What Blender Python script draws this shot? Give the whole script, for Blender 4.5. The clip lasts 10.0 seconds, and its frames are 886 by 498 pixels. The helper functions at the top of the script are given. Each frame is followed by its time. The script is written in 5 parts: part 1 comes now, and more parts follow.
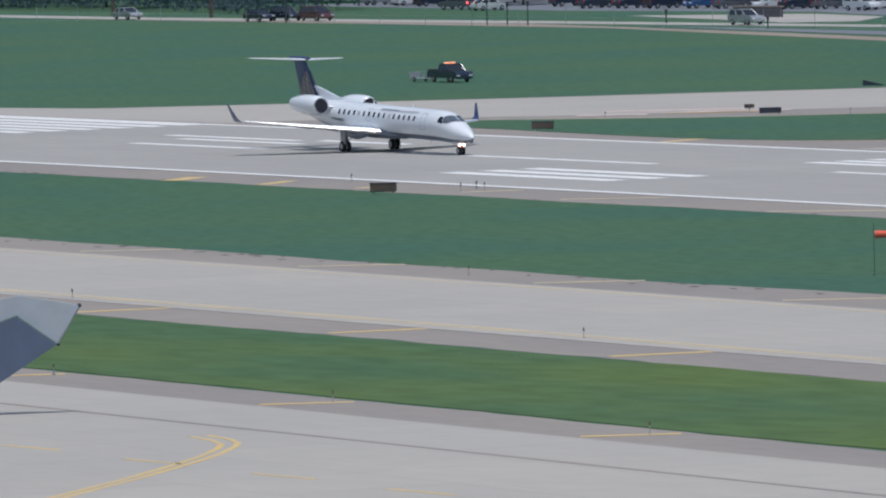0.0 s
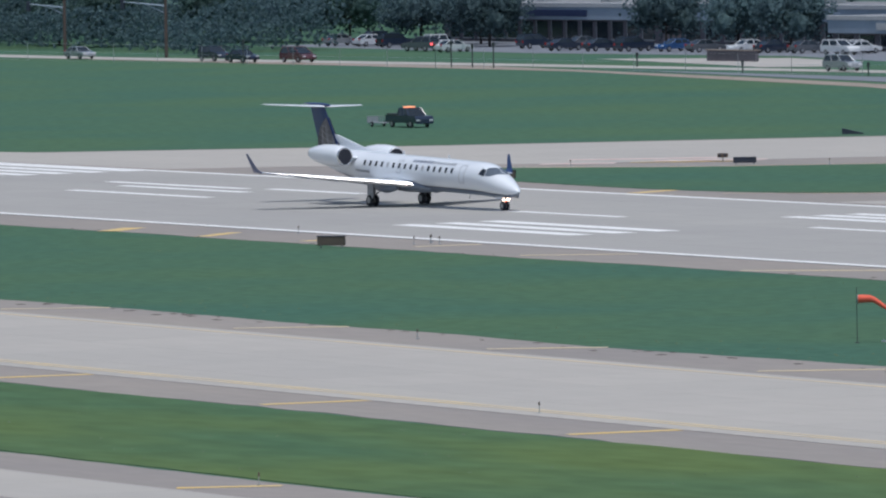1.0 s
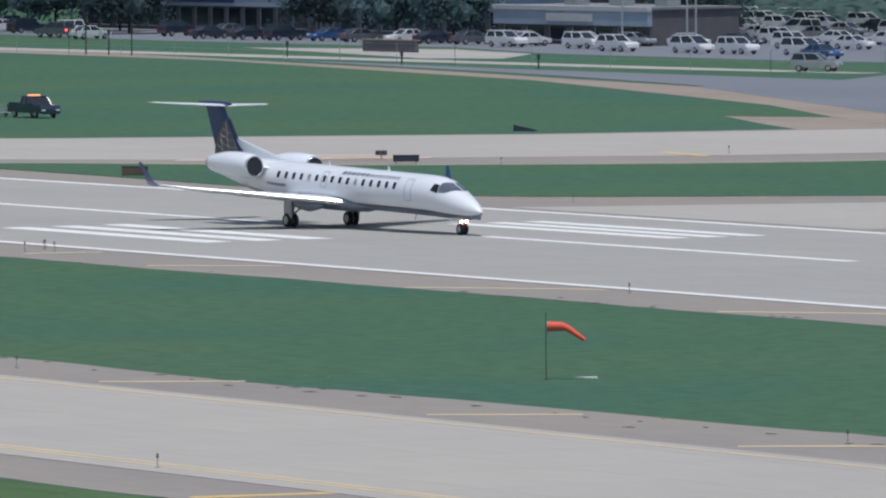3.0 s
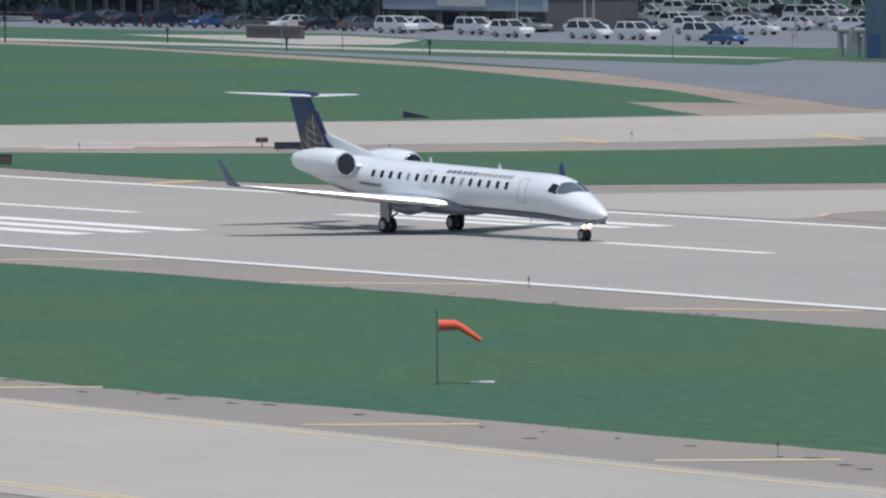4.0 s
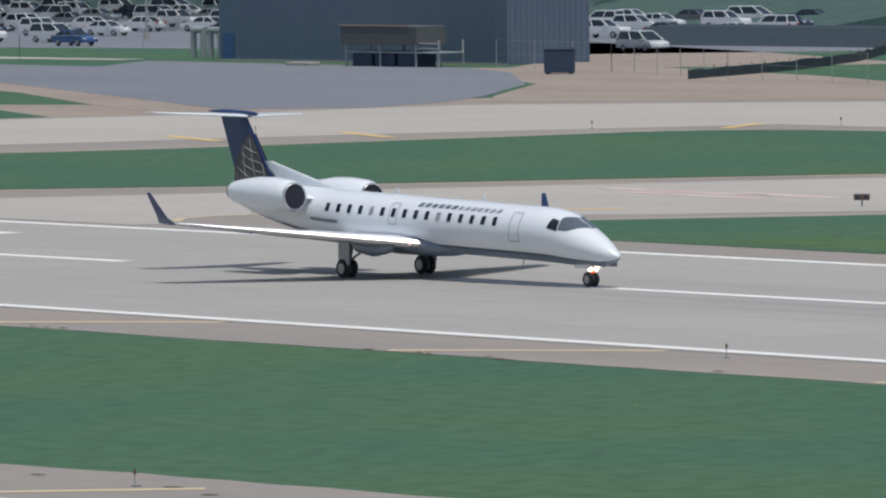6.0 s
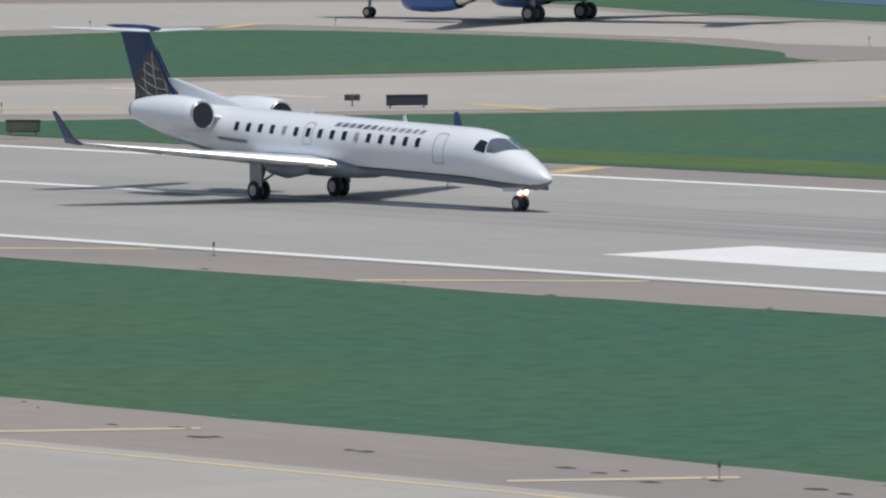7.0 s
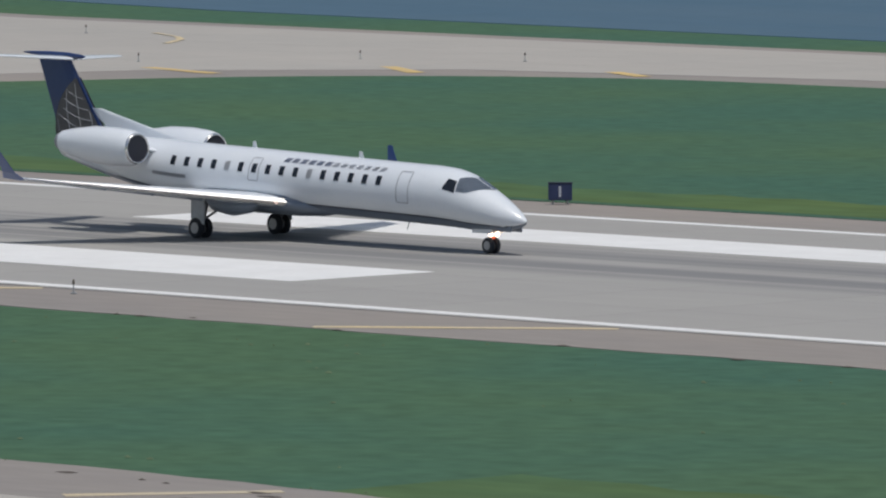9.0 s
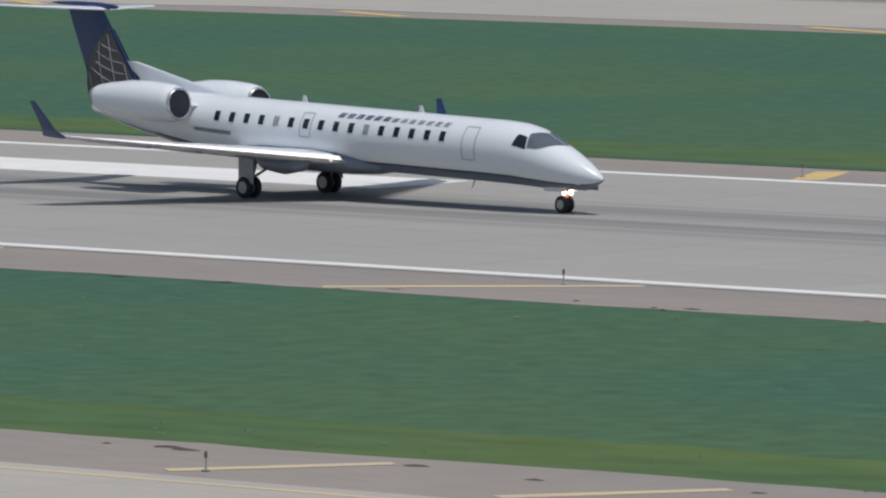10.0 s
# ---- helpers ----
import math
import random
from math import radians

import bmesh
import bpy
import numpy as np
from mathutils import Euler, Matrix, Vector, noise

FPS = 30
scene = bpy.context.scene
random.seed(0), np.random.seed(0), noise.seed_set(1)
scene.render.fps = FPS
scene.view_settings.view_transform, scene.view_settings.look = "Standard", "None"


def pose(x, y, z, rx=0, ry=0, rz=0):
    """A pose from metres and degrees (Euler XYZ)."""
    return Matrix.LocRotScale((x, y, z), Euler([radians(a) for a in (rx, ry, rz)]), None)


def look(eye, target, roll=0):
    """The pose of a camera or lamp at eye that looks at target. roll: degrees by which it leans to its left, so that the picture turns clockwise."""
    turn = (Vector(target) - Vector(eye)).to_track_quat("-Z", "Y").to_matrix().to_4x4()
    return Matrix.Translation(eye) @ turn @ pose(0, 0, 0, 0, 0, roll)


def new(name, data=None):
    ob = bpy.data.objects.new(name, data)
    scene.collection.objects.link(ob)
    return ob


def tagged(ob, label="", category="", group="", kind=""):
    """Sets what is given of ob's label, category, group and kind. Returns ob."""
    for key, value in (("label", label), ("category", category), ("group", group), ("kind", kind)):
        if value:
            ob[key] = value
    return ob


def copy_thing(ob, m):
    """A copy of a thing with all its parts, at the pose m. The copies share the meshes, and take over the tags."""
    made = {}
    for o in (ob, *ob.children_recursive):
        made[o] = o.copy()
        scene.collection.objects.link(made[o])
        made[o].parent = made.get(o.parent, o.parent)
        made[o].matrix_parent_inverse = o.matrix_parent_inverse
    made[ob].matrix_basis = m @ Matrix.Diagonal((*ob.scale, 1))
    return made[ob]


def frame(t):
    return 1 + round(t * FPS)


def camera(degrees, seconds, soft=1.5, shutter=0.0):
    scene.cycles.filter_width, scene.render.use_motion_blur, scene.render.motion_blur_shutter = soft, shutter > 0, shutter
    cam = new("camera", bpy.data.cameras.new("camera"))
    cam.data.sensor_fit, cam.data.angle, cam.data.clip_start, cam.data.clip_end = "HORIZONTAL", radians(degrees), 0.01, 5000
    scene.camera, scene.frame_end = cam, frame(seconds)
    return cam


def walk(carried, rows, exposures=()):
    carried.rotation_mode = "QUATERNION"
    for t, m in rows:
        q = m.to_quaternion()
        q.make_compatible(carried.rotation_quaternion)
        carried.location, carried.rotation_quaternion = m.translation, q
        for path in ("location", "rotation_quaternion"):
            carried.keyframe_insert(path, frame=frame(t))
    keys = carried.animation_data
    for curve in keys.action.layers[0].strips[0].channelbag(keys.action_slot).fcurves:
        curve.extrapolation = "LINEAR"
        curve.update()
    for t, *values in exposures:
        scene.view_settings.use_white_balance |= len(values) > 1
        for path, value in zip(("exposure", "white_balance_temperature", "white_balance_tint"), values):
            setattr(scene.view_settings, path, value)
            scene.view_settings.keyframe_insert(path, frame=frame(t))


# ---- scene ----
cam = camera(2 * math.degrees(math.atan(784 / 16000)), 10.0, soft=2.2)
PATH = [  # seconds, eye, yaw to the left of +y, pitch, roll
    (0, 577.82, -313.53, 25.90, 61.448, -2.841, -1.539),
    (0.5, 561.50, -303.84, 25.51, 61.282, -2.584, -1.078),
    (1, 545.14, -294.23, 25.05, 61.270, -2.585, -1.121),
    (1.5, 528.72, -284.67, 24.50, 61.173, -2.493, -0.954),
    (2, 512.25, -275.24, 23.85, 60.613, -2.598, -0.664),
    (2.5, 495.79, -265.81, 23.10, 59.506, -2.656, -0.423),
    (4, 447.18, -236.23, 20.21, 58.365, -2.644, -0.417),
    (4.5, 433.45, -227.49, 19.31, 56.773, -2.888, -0.536),
    (5, 424.30, -221.38, 18.73, 55.887, -2.613, -0.514),
    (5.2, 422.26, -219.95, 18.61, 55.706, -2.725, -0.531),
    (6.3, 425.08, -221.43, 19.02, 53.380, -2.781, -0.552),
    (6.5, 426.55, -222.33, 19.14, 52.712, -3.025, -0.319),
    (7, 430.63, -225.07, 19.44, 51.135, -3.330, -0.492),
    (7.5, 436.35, -229.24, 19.97, 50.060, -3.499, -0.645),
    (8, 442.99, -234.42, 20.76, 48.906, -3.177, -0.541),
    (8.5, 449.22, -239.21, 21.53, 46.987, -3.239, -0.014),
    (9, 456.23, -245.09, 22.02, 44.273, -3.627, 0.111),
    (9.5, 459.77, -247.99, 22.05, 42.715, -3.822, -0.470),
    (10, 460.45, -247.21, 21.67, 40.664, -4.028, -0.160),
]
TAKEOFF = [  # seconds, nose wheel along the runway, heading
    (0, 0.34, -0.88),
    (0.5, 5.93, 0.23),
    (1, 12.80, 1.20),
    (1.5, 20.88, 1.89),
    (2, 30.01, 2.39),
    (2.5, 39.93, 2.73),
    (4, 73.08, 2.12),
    (4.5, 85.09, 1.72),
    (5, 97.59, 1.28),
    (5.2, 102.74, 1.10),
    (6.3, 132.72, 0.13),
    (6.5, 138.49, -0.04),
    (7, 153.30, -0.44),
    (7.5, 168.50, -1.47),
    (8, 184.34, -1.93),
    (8.5, 200.75, -2.28),
    (9, 217.51, -2.95),
    (9.5, 234.55, -3.88),
    (10, 251.81, -4.97),
]


def aim(x, y, z, yaw, pitch, roll):
    a, p = radians(yaw), radians(pitch)
    way = Vector((-math.sin(a) * math.cos(p), math.cos(a) * math.cos(p), math.sin(p)))
    return look(Vector((x, y, z)), Vector((x, y, z)) + 500 * way, roll)


walk(cam, [(t, aim(*v)) for t, *v in PATH],
     [(0, -0.38, 5980, 10), (1, -0.32, 5960, 10), (2.5, -0.32, 6060, 10), (4.5, -0.20, 6280, 9), (6.5, -0.33, 6380, 9), (8, -0.36, 6330, 9), (8.5, -0.52, 6350, 9), (9, -0.54, 6380, 9), (9.5, -0.47, 6390, 9), (10, -0.49, 6400, 9)])

# ---- light ----
SUN_EL, SUN_AZ = 76.0, 108.0  # the azimuth is counted from +y clockwise seen from above
world = bpy.data.worlds.new("sky")
scene.world = world
world.use_nodes = True
sky = world.node_tree.nodes.new("ShaderNodeTexSky")
sky.sky_type, sky.sun_disc = "NISHITA", False
sky.sun_elevation, sky.sun_rotation = radians(SUN_EL), radians(SUN_AZ)
sky.dust_density, sky.air_density = 2.5, 1.2
world.node_tree.links.new(sky.outputs[0], world.node_tree.nodes["Background"].inputs[0])
world.node_tree.nodes["Background"].inputs[1].default_value = 0.10
sun_data = bpy.data.lights.new("sun", "SUN")
sun_data.energy, sun_data.angle, sun_data.color = 3.3, radians(0.6), (1.0, 0.95, 0.88)
sun = new("sun", sun_data)
az, el = radians(SUN_AZ), radians(SUN_EL)
sun.matrix_basis = look((0, 0, 200), Vector((0, 0, 200)) - Vector((math.sin(az) * math.cos(el), math.cos(az) * math.cos(el), math.sin(el))))


# ---- materials ----
def material(name, color, rough=0.6, metal=0.0, var=0.12, scale=2.0, var2=0.1, scale2=30.0, bump=0.0, stretch=(1, 1, 1),
             tint=None, emit=0.0, coat=0.0, spec=0.5, alpha=1.0, transmission=0.0, objvar=0.0, local=True):
    """A painted, cast or grown surface: a base colour that varies at two scales, with a fine relief."""
    m = bpy.data.materials.new(name)
    m.use_nodes = True
    nt = m.node_tree
    n, l = nt.nodes, nt.links
    b = n["Principled BSDF"]
    b.inputs["Roughness"].default_value, b.inputs["Metallic"].default_value = rough, metal
    b.inputs["Coat Weight"].default_value = coat
    b.inputs["Specular IOR Level"].default_value = spec
    b.inputs["Transmission Weight"].default_value = transmission
    co = n.new("ShaderNodeTexCoord")
    mp = n.new("ShaderNodeMapping")
    mp.inputs["Scale"].default_value = stretch
    l.new(co.outputs["Object"], mp.inputs[0])
    tint = tint or [c * 0.6 for c in color]
    big, fine = n.new("ShaderNodeTexNoise"), n.new("ShaderNodeTexNoise")
    big.inputs["Scale"].default_value, fine.inputs["Scale"].default_value = scale, scale2
    big.inputs["Detail"].default_value, fine.inputs["Detail"].default_value = 5.0, 3.0
    l.new(mp.outputs[0], big.inputs[0]), l.new(mp.outputs[0], fine.inputs[0])
    ramp = n.new("ShaderNodeMapRange")
    ramp.inputs["From Min"].default_value, ramp.inputs["From Max"].default_value = 0.35, 0.65
    l.new(big.outputs[0], ramp.inputs[0])
    amount = n.new("ShaderNodeMath")
    amount.operation = "MULTIPLY"
    amount.inputs[1].default_value = var
    l.new(ramp.outputs[0], amount.inputs[0])
    mix = n.new("ShaderNodeMix")
    mix.data_type = "RGBA"
    mix.inputs[6].default_value, mix.inputs[7].default_value = (*color, 1), (*tint, 1)
    l.new(amount.outputs[0], mix.inputs[0])
    val = n.new("ShaderNodeMapRange")
    val.inputs["To Min"].default_value, val.inputs["To Max"].default_value = 1 - var2, 1 + var2
    l.new(fine.outputs[0], val.inputs[0])
    mul = n.new("ShaderNodeMix")
    mul.data_type, mul.blend_type = "RGBA", "MULTIPLY"
    mul.inputs[0].default_value = 1
    l.new(mix.outputs[2], mul.inputs[6]), l.new(val.outputs[0], mul.inputs[7])
    last = mul.outputs[2]
    if objvar:
        info = n.new("ShaderNodeObjectInfo")
        r2 = n.new("ShaderNodeMapRange")
        r2.inputs["To Min"].default_value, r2.inputs["To Max"].default_value = 1 - objvar, 1 + objvar
        l.new(info.outputs["Random"], r2.inputs[0])
        m2 = n.new("ShaderNodeMix")
        m2.data_type, m2.blend_type = "RGBA", "MULTIPLY"
        m2.inputs[0].default_value = 1
        l.new(last, m2.inputs[6]), l.new(r2.outputs[0], m2.inputs[7])
        last = m2.outputs[2]
    l.new(last, b.inputs["Base Color"])
    if emit:
        b.inputs["Emission Color"].default_value, b.inputs["Emission Strength"].default_value = (*color, 1), emit
    if bump:
        bp = n.new("ShaderNodeBump")
        bp.inputs["Strength"].default_value = bump
        bp.inputs["Distance"].default_value = 0.05
        l.new(fine.outputs[0], bp.inputs["Height"])
        l.new(bp.outputs[0], b.inputs["Normal"])
    return m


def streaked(m, low, high, color, across, strength, seed=0.0):
    """Lays wheel rubber or mown tracks, that run along x, over a material between two distances across."""
    nt = m.node_tree
    n, l = nt.nodes, nt.links
    b = n["Principled BSDF"]
    was = b.inputs["Base Color"].links[0].from_socket
    co, sep = n.new("ShaderNodeTexCoord"), n.new("ShaderNodeSeparateXYZ")
    l.new(co.outputs["Object"], sep.inputs[0])
    mp = n.new("ShaderNodeMapping")
    mp.inputs["Scale"].default_value, mp.inputs["Location"].default_value = (0.006, across, 1), (seed, seed, 0)
    l.new(co.outputs["Object"], mp.inputs[0])
    nz = n.new("ShaderNodeTexNoise")
    nz.inputs["Scale"].default_value, nz.inputs["Detail"].default_value = 1.0, 4.0
    l.new(mp.outputs[0], nz.inputs[0])
    grow = n.new("ShaderNodeMapRange")
    grow.inputs["From Min"].default_value, grow.inputs["From Max"].default_value = low[0], low[1]
    grow.interpolation_type = "SMOOTHSTEP"
    l.new(sep.outputs[0], grow.inputs[0])
    off = n.new("ShaderNodeMath")
    off.operation = "SUBTRACT"
    off.inputs[1].default_value = 2.0
    l.new(sep.outputs[1], off.inputs[0])
    far = n.new("ShaderNodeMath")
    far.operation = "ABSOLUTE"
    l.new(off.outputs[0], far.inputs[0])
    band = n.new("ShaderNodeMapRange")
    band.inputs["From Min"].default_value, band.inputs["From Max"].default_value = high[1], high[0]
    band.interpolation_type = "SMOOTHSTEP"
    l.new(far.outputs[0], band.inputs[0])
    cut = n.new("ShaderNodeMapRange")
    cut.inputs["From Min"].default_value, cut.inputs["From Max"].default_value = 0.38, 0.62
    l.new(nz.outputs[0], cut.inputs[0])
    prev = None
    for s in (grow.outputs[0], band.outputs[0], cut.outputs[0]):
        if prev is None:
            prev = s
            continue
        k = n.new("ShaderNodeMath")
        k.operation = "MULTIPLY"
        l.new(prev, k.inputs[0]), l.new(s, k.inputs[1])
        prev = k.outputs[0]
    k = n.new("ShaderNodeMath")
    k.operation = "MULTIPLY"
    k.inputs[1].default_value = strength
    l.new(prev, k.inputs[0])
    mix = n.new("ShaderNodeMix")
    mix.data_type = "RGBA"
    mix.inputs[7].default_value = (*color, 1)
    l.new(k.outputs[0], mix.inputs[0]), l.new(was, mix.inputs[6]), l.new(mix.outputs[2], b.inputs["Base Color"])
    return m


def jointed(m, length, width, strength):
    """Thin dark joints between cast concrete bays, and slight tone steps from bay to bay."""
    nt = m.node_tree
    n, l = nt.nodes, nt.links
    b = n["Principled BSDF"]
    was = b.inputs["Base Color"].links[0].from_socket
    co, br = n.new("ShaderNodeTexCoord"), n.new("ShaderNodeTexBrick")
    br.offset = 0.0
    br.inputs["Scale"].default_value, br.inputs["Brick Width"].default_value, br.inputs["Row Height"].default_value = 1.0, length, width
    br.inputs["Mortar Size"].default_value, br.inputs["Mortar Smooth"].default_value = 0.035, 0.4
    br.inputs["Color1"].default_value, br.inputs["Color2"].default_value, br.inputs["Mortar"].default_value = (1, 1, 1, 1), (0.955, 0.955, 0.96, 1), (1 - strength,) * 3 + (1,)
    l.new(co.outputs["Object"], br.inputs[0])
    mul = n.new("ShaderNodeMix")
    mul.data_type, mul.blend_type = "RGBA", "MULTIPLY"
    mul.inputs[0].default_value = 1
    l.new(was, mul.inputs[6]), l.new(br.outputs[0], mul.inputs[7]), l.new(mul.outputs[2], b.inputs["Base Color"])
    return m


GRASS = material("mown grass", (0.058, 0.128, 0.090), 0.95, var=0.7, scale=0.045, var2=0.34, scale2=1.1, tint=(0.080, 0.140, 0.070), stretch=(0.8, 0.8, 1), spec=0.1, bump=0.5)
GRASS_NEAR = material("bright mown grass", (0.068, 0.130, 0.068), 0.95, var=0.8, scale=0.06, var2=0.34, scale2=0.6, tint=(0.112, 0.160, 0.052), stretch=(0.45, 1, 1), spec=0.1, bump=0.3)
CONCRETE = streaked(jointed(material("runway concrete", (0.37, 0.36, 0.34), 0.85, var=0.45, scale=0.05, var2=0.07, scale2=0.8, tint=(0.32, 0.315, 0.305), stretch=(0.25, 1, 1), spec=0.25), 7.6, 7.5, 0.3),
                    (80, 210), (3.5, 8.5), (0.13, 0.135, 0.15), 0.72, 0.6)
TAXI = jointed(material("taxiway concrete", (0.43, 0.405, 0.37), 0.85, var=0.6, scale=0.04, var2=0.07, scale2=0.7, tint=(0.38, 0.365, 0.34), stretch=(0.4, 1, 1), spec=0.25), 7.5, 7.5, 0.25)
SHOULDER = material("weathered asphalt shoulder", (0.265, 0.245, 0.232), 0.9, var=0.6, scale=0.08, var2=0.12, scale2=1.2, tint=(0.33, 0.295, 0.26), stretch=(0.35, 1, 1), spec=0.2)
ASPHALT = material("blue-grey asphalt", (0.19, 0.205, 0.235), 0.85, var=0.5, scale=0.05, var2=0.1, scale2=0.8, tint=(0.155, 0.17, 0.20), stretch=(0.5, 1, 1), spec=0.25)
DARK_ASPHALT = material("dark asphalt", (0.072, 0.132, 0.190), 0.85, var=0.5, scale=0.06, var2=0.12, scale2=0.8, tint=(0.095, 0.15, 0.20), stretch=(0.3, 1, 1), spec=0.2)
DEEP_ASPHALT = material("fresh dark asphalt", (0.046, 0.085, 0.145), 0.85, var=0.4, scale=0.06, var2=0.12, scale2=0.8, tint=(0.06, 0.105, 0.155), stretch=(0.3, 1, 1), spec=0.2)
ROAD = material("pale road concrete", (0.42, 0.40, 0.375), 0.85, var=0.3, scale=0.1, var2=0.08, scale2=1, spec=0.2)
DIRT = material("bare sandy dirt", (0.32, 0.275, 0.24), 0.95, var=0.7, scale=0.09, var2=0.16, scale2=0.9, tint=(0.27, 0.225, 0.195), stretch=(0.5, 1, 1), spec=0.1)
PAINT = material("worn white road paint", (0.80, 0.80, 0.79), 0.7, var=0.3, scale=0.5, var2=0.08, scale2=4, tint=(0.62, 0.615, 0.60))
YELLOW = material("faded yellow road paint", (0.66, 0.47, 0.17), 0.75, var=0.5, scale=0.4, var2=0.1, scale2=4, tint=(0.47, 0.40, 0.27))
PALE_YELLOW = material("thin faded yellow line paint", (0.62, 0.50, 0.29), 0.75, var=0.6, scale=0.2, var2=0.1, scale2=4, tint=(0.44, 0.41, 0.36))
WHITE = material("white aircraft paint", (0.79, 0.825, 0.865), 0.22, var=0.25, scale=0.6, var2=0.03, scale2=8, tint=(0.69, 0.74, 0.81), coat=0.35)
BELLY = material("grey belly paint", (0.20, 0.24, 0.30), 0.35, var=0.3, scale=0.8, var2=0.06, scale2=9, coat=0.2)
NAVY = material("navy blue tail paint", (0.022, 0.05, 0.16), 0.3, var=0.3, scale=0.8, var2=0.06, scale2=8, coat=0.3)
GOLD = material("muted gold tail paint", (0.215, 0.21, 0.215), 0.4, var=0.3, scale=1, var2=0.06, scale2=8)
LINE = material("pale grid paint", (0.37, 0.38, 0.40), 0.4, var=0.1, scale=1, var2=0.03, scale2=8)
TITLE_DARK = material("slate blue lettering paint", (0.30, 0.34, 0.44), 0.4, var=0.1)
TITLE_PALE = material("pale grey lettering paint", (0.50, 0.53, 0.58), 0.4, var=0.1)
STRIPE = material("dark cheat line paint", (0.10, 0.11, 0.16), 0.35, var=0.1)
SEAM = material("panel seam", (0.42, 0.44, 0.48), 0.5, var=0.1)
GLASS = material("dark aircraft glass", (0.045, 0.055, 0.075), 0.08, var=0.2, coat=0.4)
# Part of the sky's reflection is put into this pale blue base colour.
WINDSHIELD = material("windshield glass with painted sky tone", (0.24, 0.29, 0.36), 0.12, var=0.3, scale=1.5, coat=0.6)
SHADE = material("closed window blind", (0.55, 0.57, 0.60), 0.4, var=0.1)
ALU = material("polished bare metal edge", (0.78, 0.77, 0.76), 0.25, metal=0.9, var=0.2, scale=2, var2=0.05)
STEEL = material("grey painted gear steel", (0.30, 0.31, 0.33), 0.45, metal=0.3, var=0.3, scale=5, var2=0.1)
PALE_STEEL = material("pale grey gear paint", (0.50, 0.53, 0.57), 0.4, var=0.25, scale=4, var2=0.08)
RUBBER = material("black tyre rubber", (0.042, 0.046, 0.056), 0.85, var=0.3, scale=6, var2=0.2)
HUB = material("wheel hub metal", (0.45, 0.46, 0.48), 0.35, metal=0.7, var=0.2, scale=8)
DUCT = material("dark engine duct", (0.02, 0.022, 0.035), 0.5, var=0.2)
LAMP_WARM = material("lit landing lamp", (1.0, 0.72, 0.52), 0.3, emit=7.0, var=0.0)
GLOW_RED = material("red glow below lamps", (1.0, 0.16, 0.06), 0.3, emit=1.1, var=0.0)
LAMP_SOFT = material("dim lit wing lamp", (1.0, 0.72, 0.62), 0.3, emit=0.9, var=0.0)
LAMP_AMBER = material("lit amber beacon", (1.0, 0.34, 0.16), 0.3, emit=1.5, var=0.0)
BLUE = material("bright blue airliner paint", (0.05, 0.145, 0.43), 0.28, var=0.3, scale=0.3, var2=0.05, scale2=3, tint=(0.045, 0.125, 0.37), coat=0.3)
RED = material("red airliner paint", (0.50, 0.07, 0.06), 0.3, var=0.2, scale=0.5, coat=0.3)
ORANGE = material("pale orange airliner paint", (0.60, 0.25, 0.14), 0.3, var=0.2, scale=0.5, coat=0.3)
PURPLE = material("dull plum airliner paint", (0.27, 0.085, 0.16), 0.3, var=0.2, scale=0.5)
TAN = material("tan grey airliner paint", (0.34, 0.29, 0.27), 0.3, var=0.2, scale=0.5)
WING_GREY = material("grey wing paint", (0.30, 0.32, 0.35), 0.4, var=0.3, scale=0.6)
SOCK = material("orange windsock fabric", (0.85, 0.15, 0.09), 0.85, var=0.3, scale=2, var2=0.08, scale2=9)
POLE = material("dark weathered pole", (0.06, 0.075, 0.075), 0.7, var=0.3, scale=4)
WOOD_POLE = material("brown timber pole", (0.11, 0.085, 0.075), 0.85, var=0.4, scale=3)
GALV = material("galvanised grey metal", (0.42, 0.45, 0.47), 0.5, metal=0.4, var=0.3, scale=3)
SIGN_BROWN = material("weathered brown sign back", (0.135, 0.105, 0.085), 0.7, var=0.4, scale=1.5)
SIGN_MOSS = material("mossy dark sign back", (0.12, 0.135, 0.105), 0.8, var=0.4, scale=1.5)
SIGN_BLACK = material("dark sign housing", (0.035, 0.045, 0.07), 0.6, var=0.4, scale=1.5)
SIGN_NAVY = material("navy sign face", (0.025, 0.04, 0.11), 0.5, var=0.2, scale=2)
BLUE_LENS = material("dark fixture lens", (0.05, 0.07, 0.12), 0.3, var=0.1)
BRICK = material("dim brown brick", (0.13, 0.125, 0.145), 0.9, var=0.4, scale=0.8, var2=0.15, scale2=6)
FASCIA = material("pale store fascia", (0.30, 0.37, 0.45), 0.7, var=0.25, scale=0.4)
ROOF_EDGE = material("white roof coping", (0.5, 0.51, 0.52), 0.6, var=0.2)
ROOFING = material("grey roofing felt", (0.22, 0.23, 0.25), 0.9, var=0.3, scale=0.4)
CLAD = material("slate blue metal cladding", (0.125, 0.175, 0.25), 0.55, var=0.35, scale=0.25, var2=0.05, scale2=2, tint=(0.105, 0.15, 0.22), stretch=(1, 1, 0.3))
OLIVE = material("olive grey canvas panel", (0.105, 0.115, 0.12), 0.8, var=0.3, scale=1)
BIN_BLUE = material("dark blue container steel", (0.035, 0.065, 0.12), 0.6, var=0.3, scale=1.5)
MESH_GREEN = material("dark green fence fabric", (0.03, 0.05, 0.065), 0.9, var=0.4, scale=1.2)
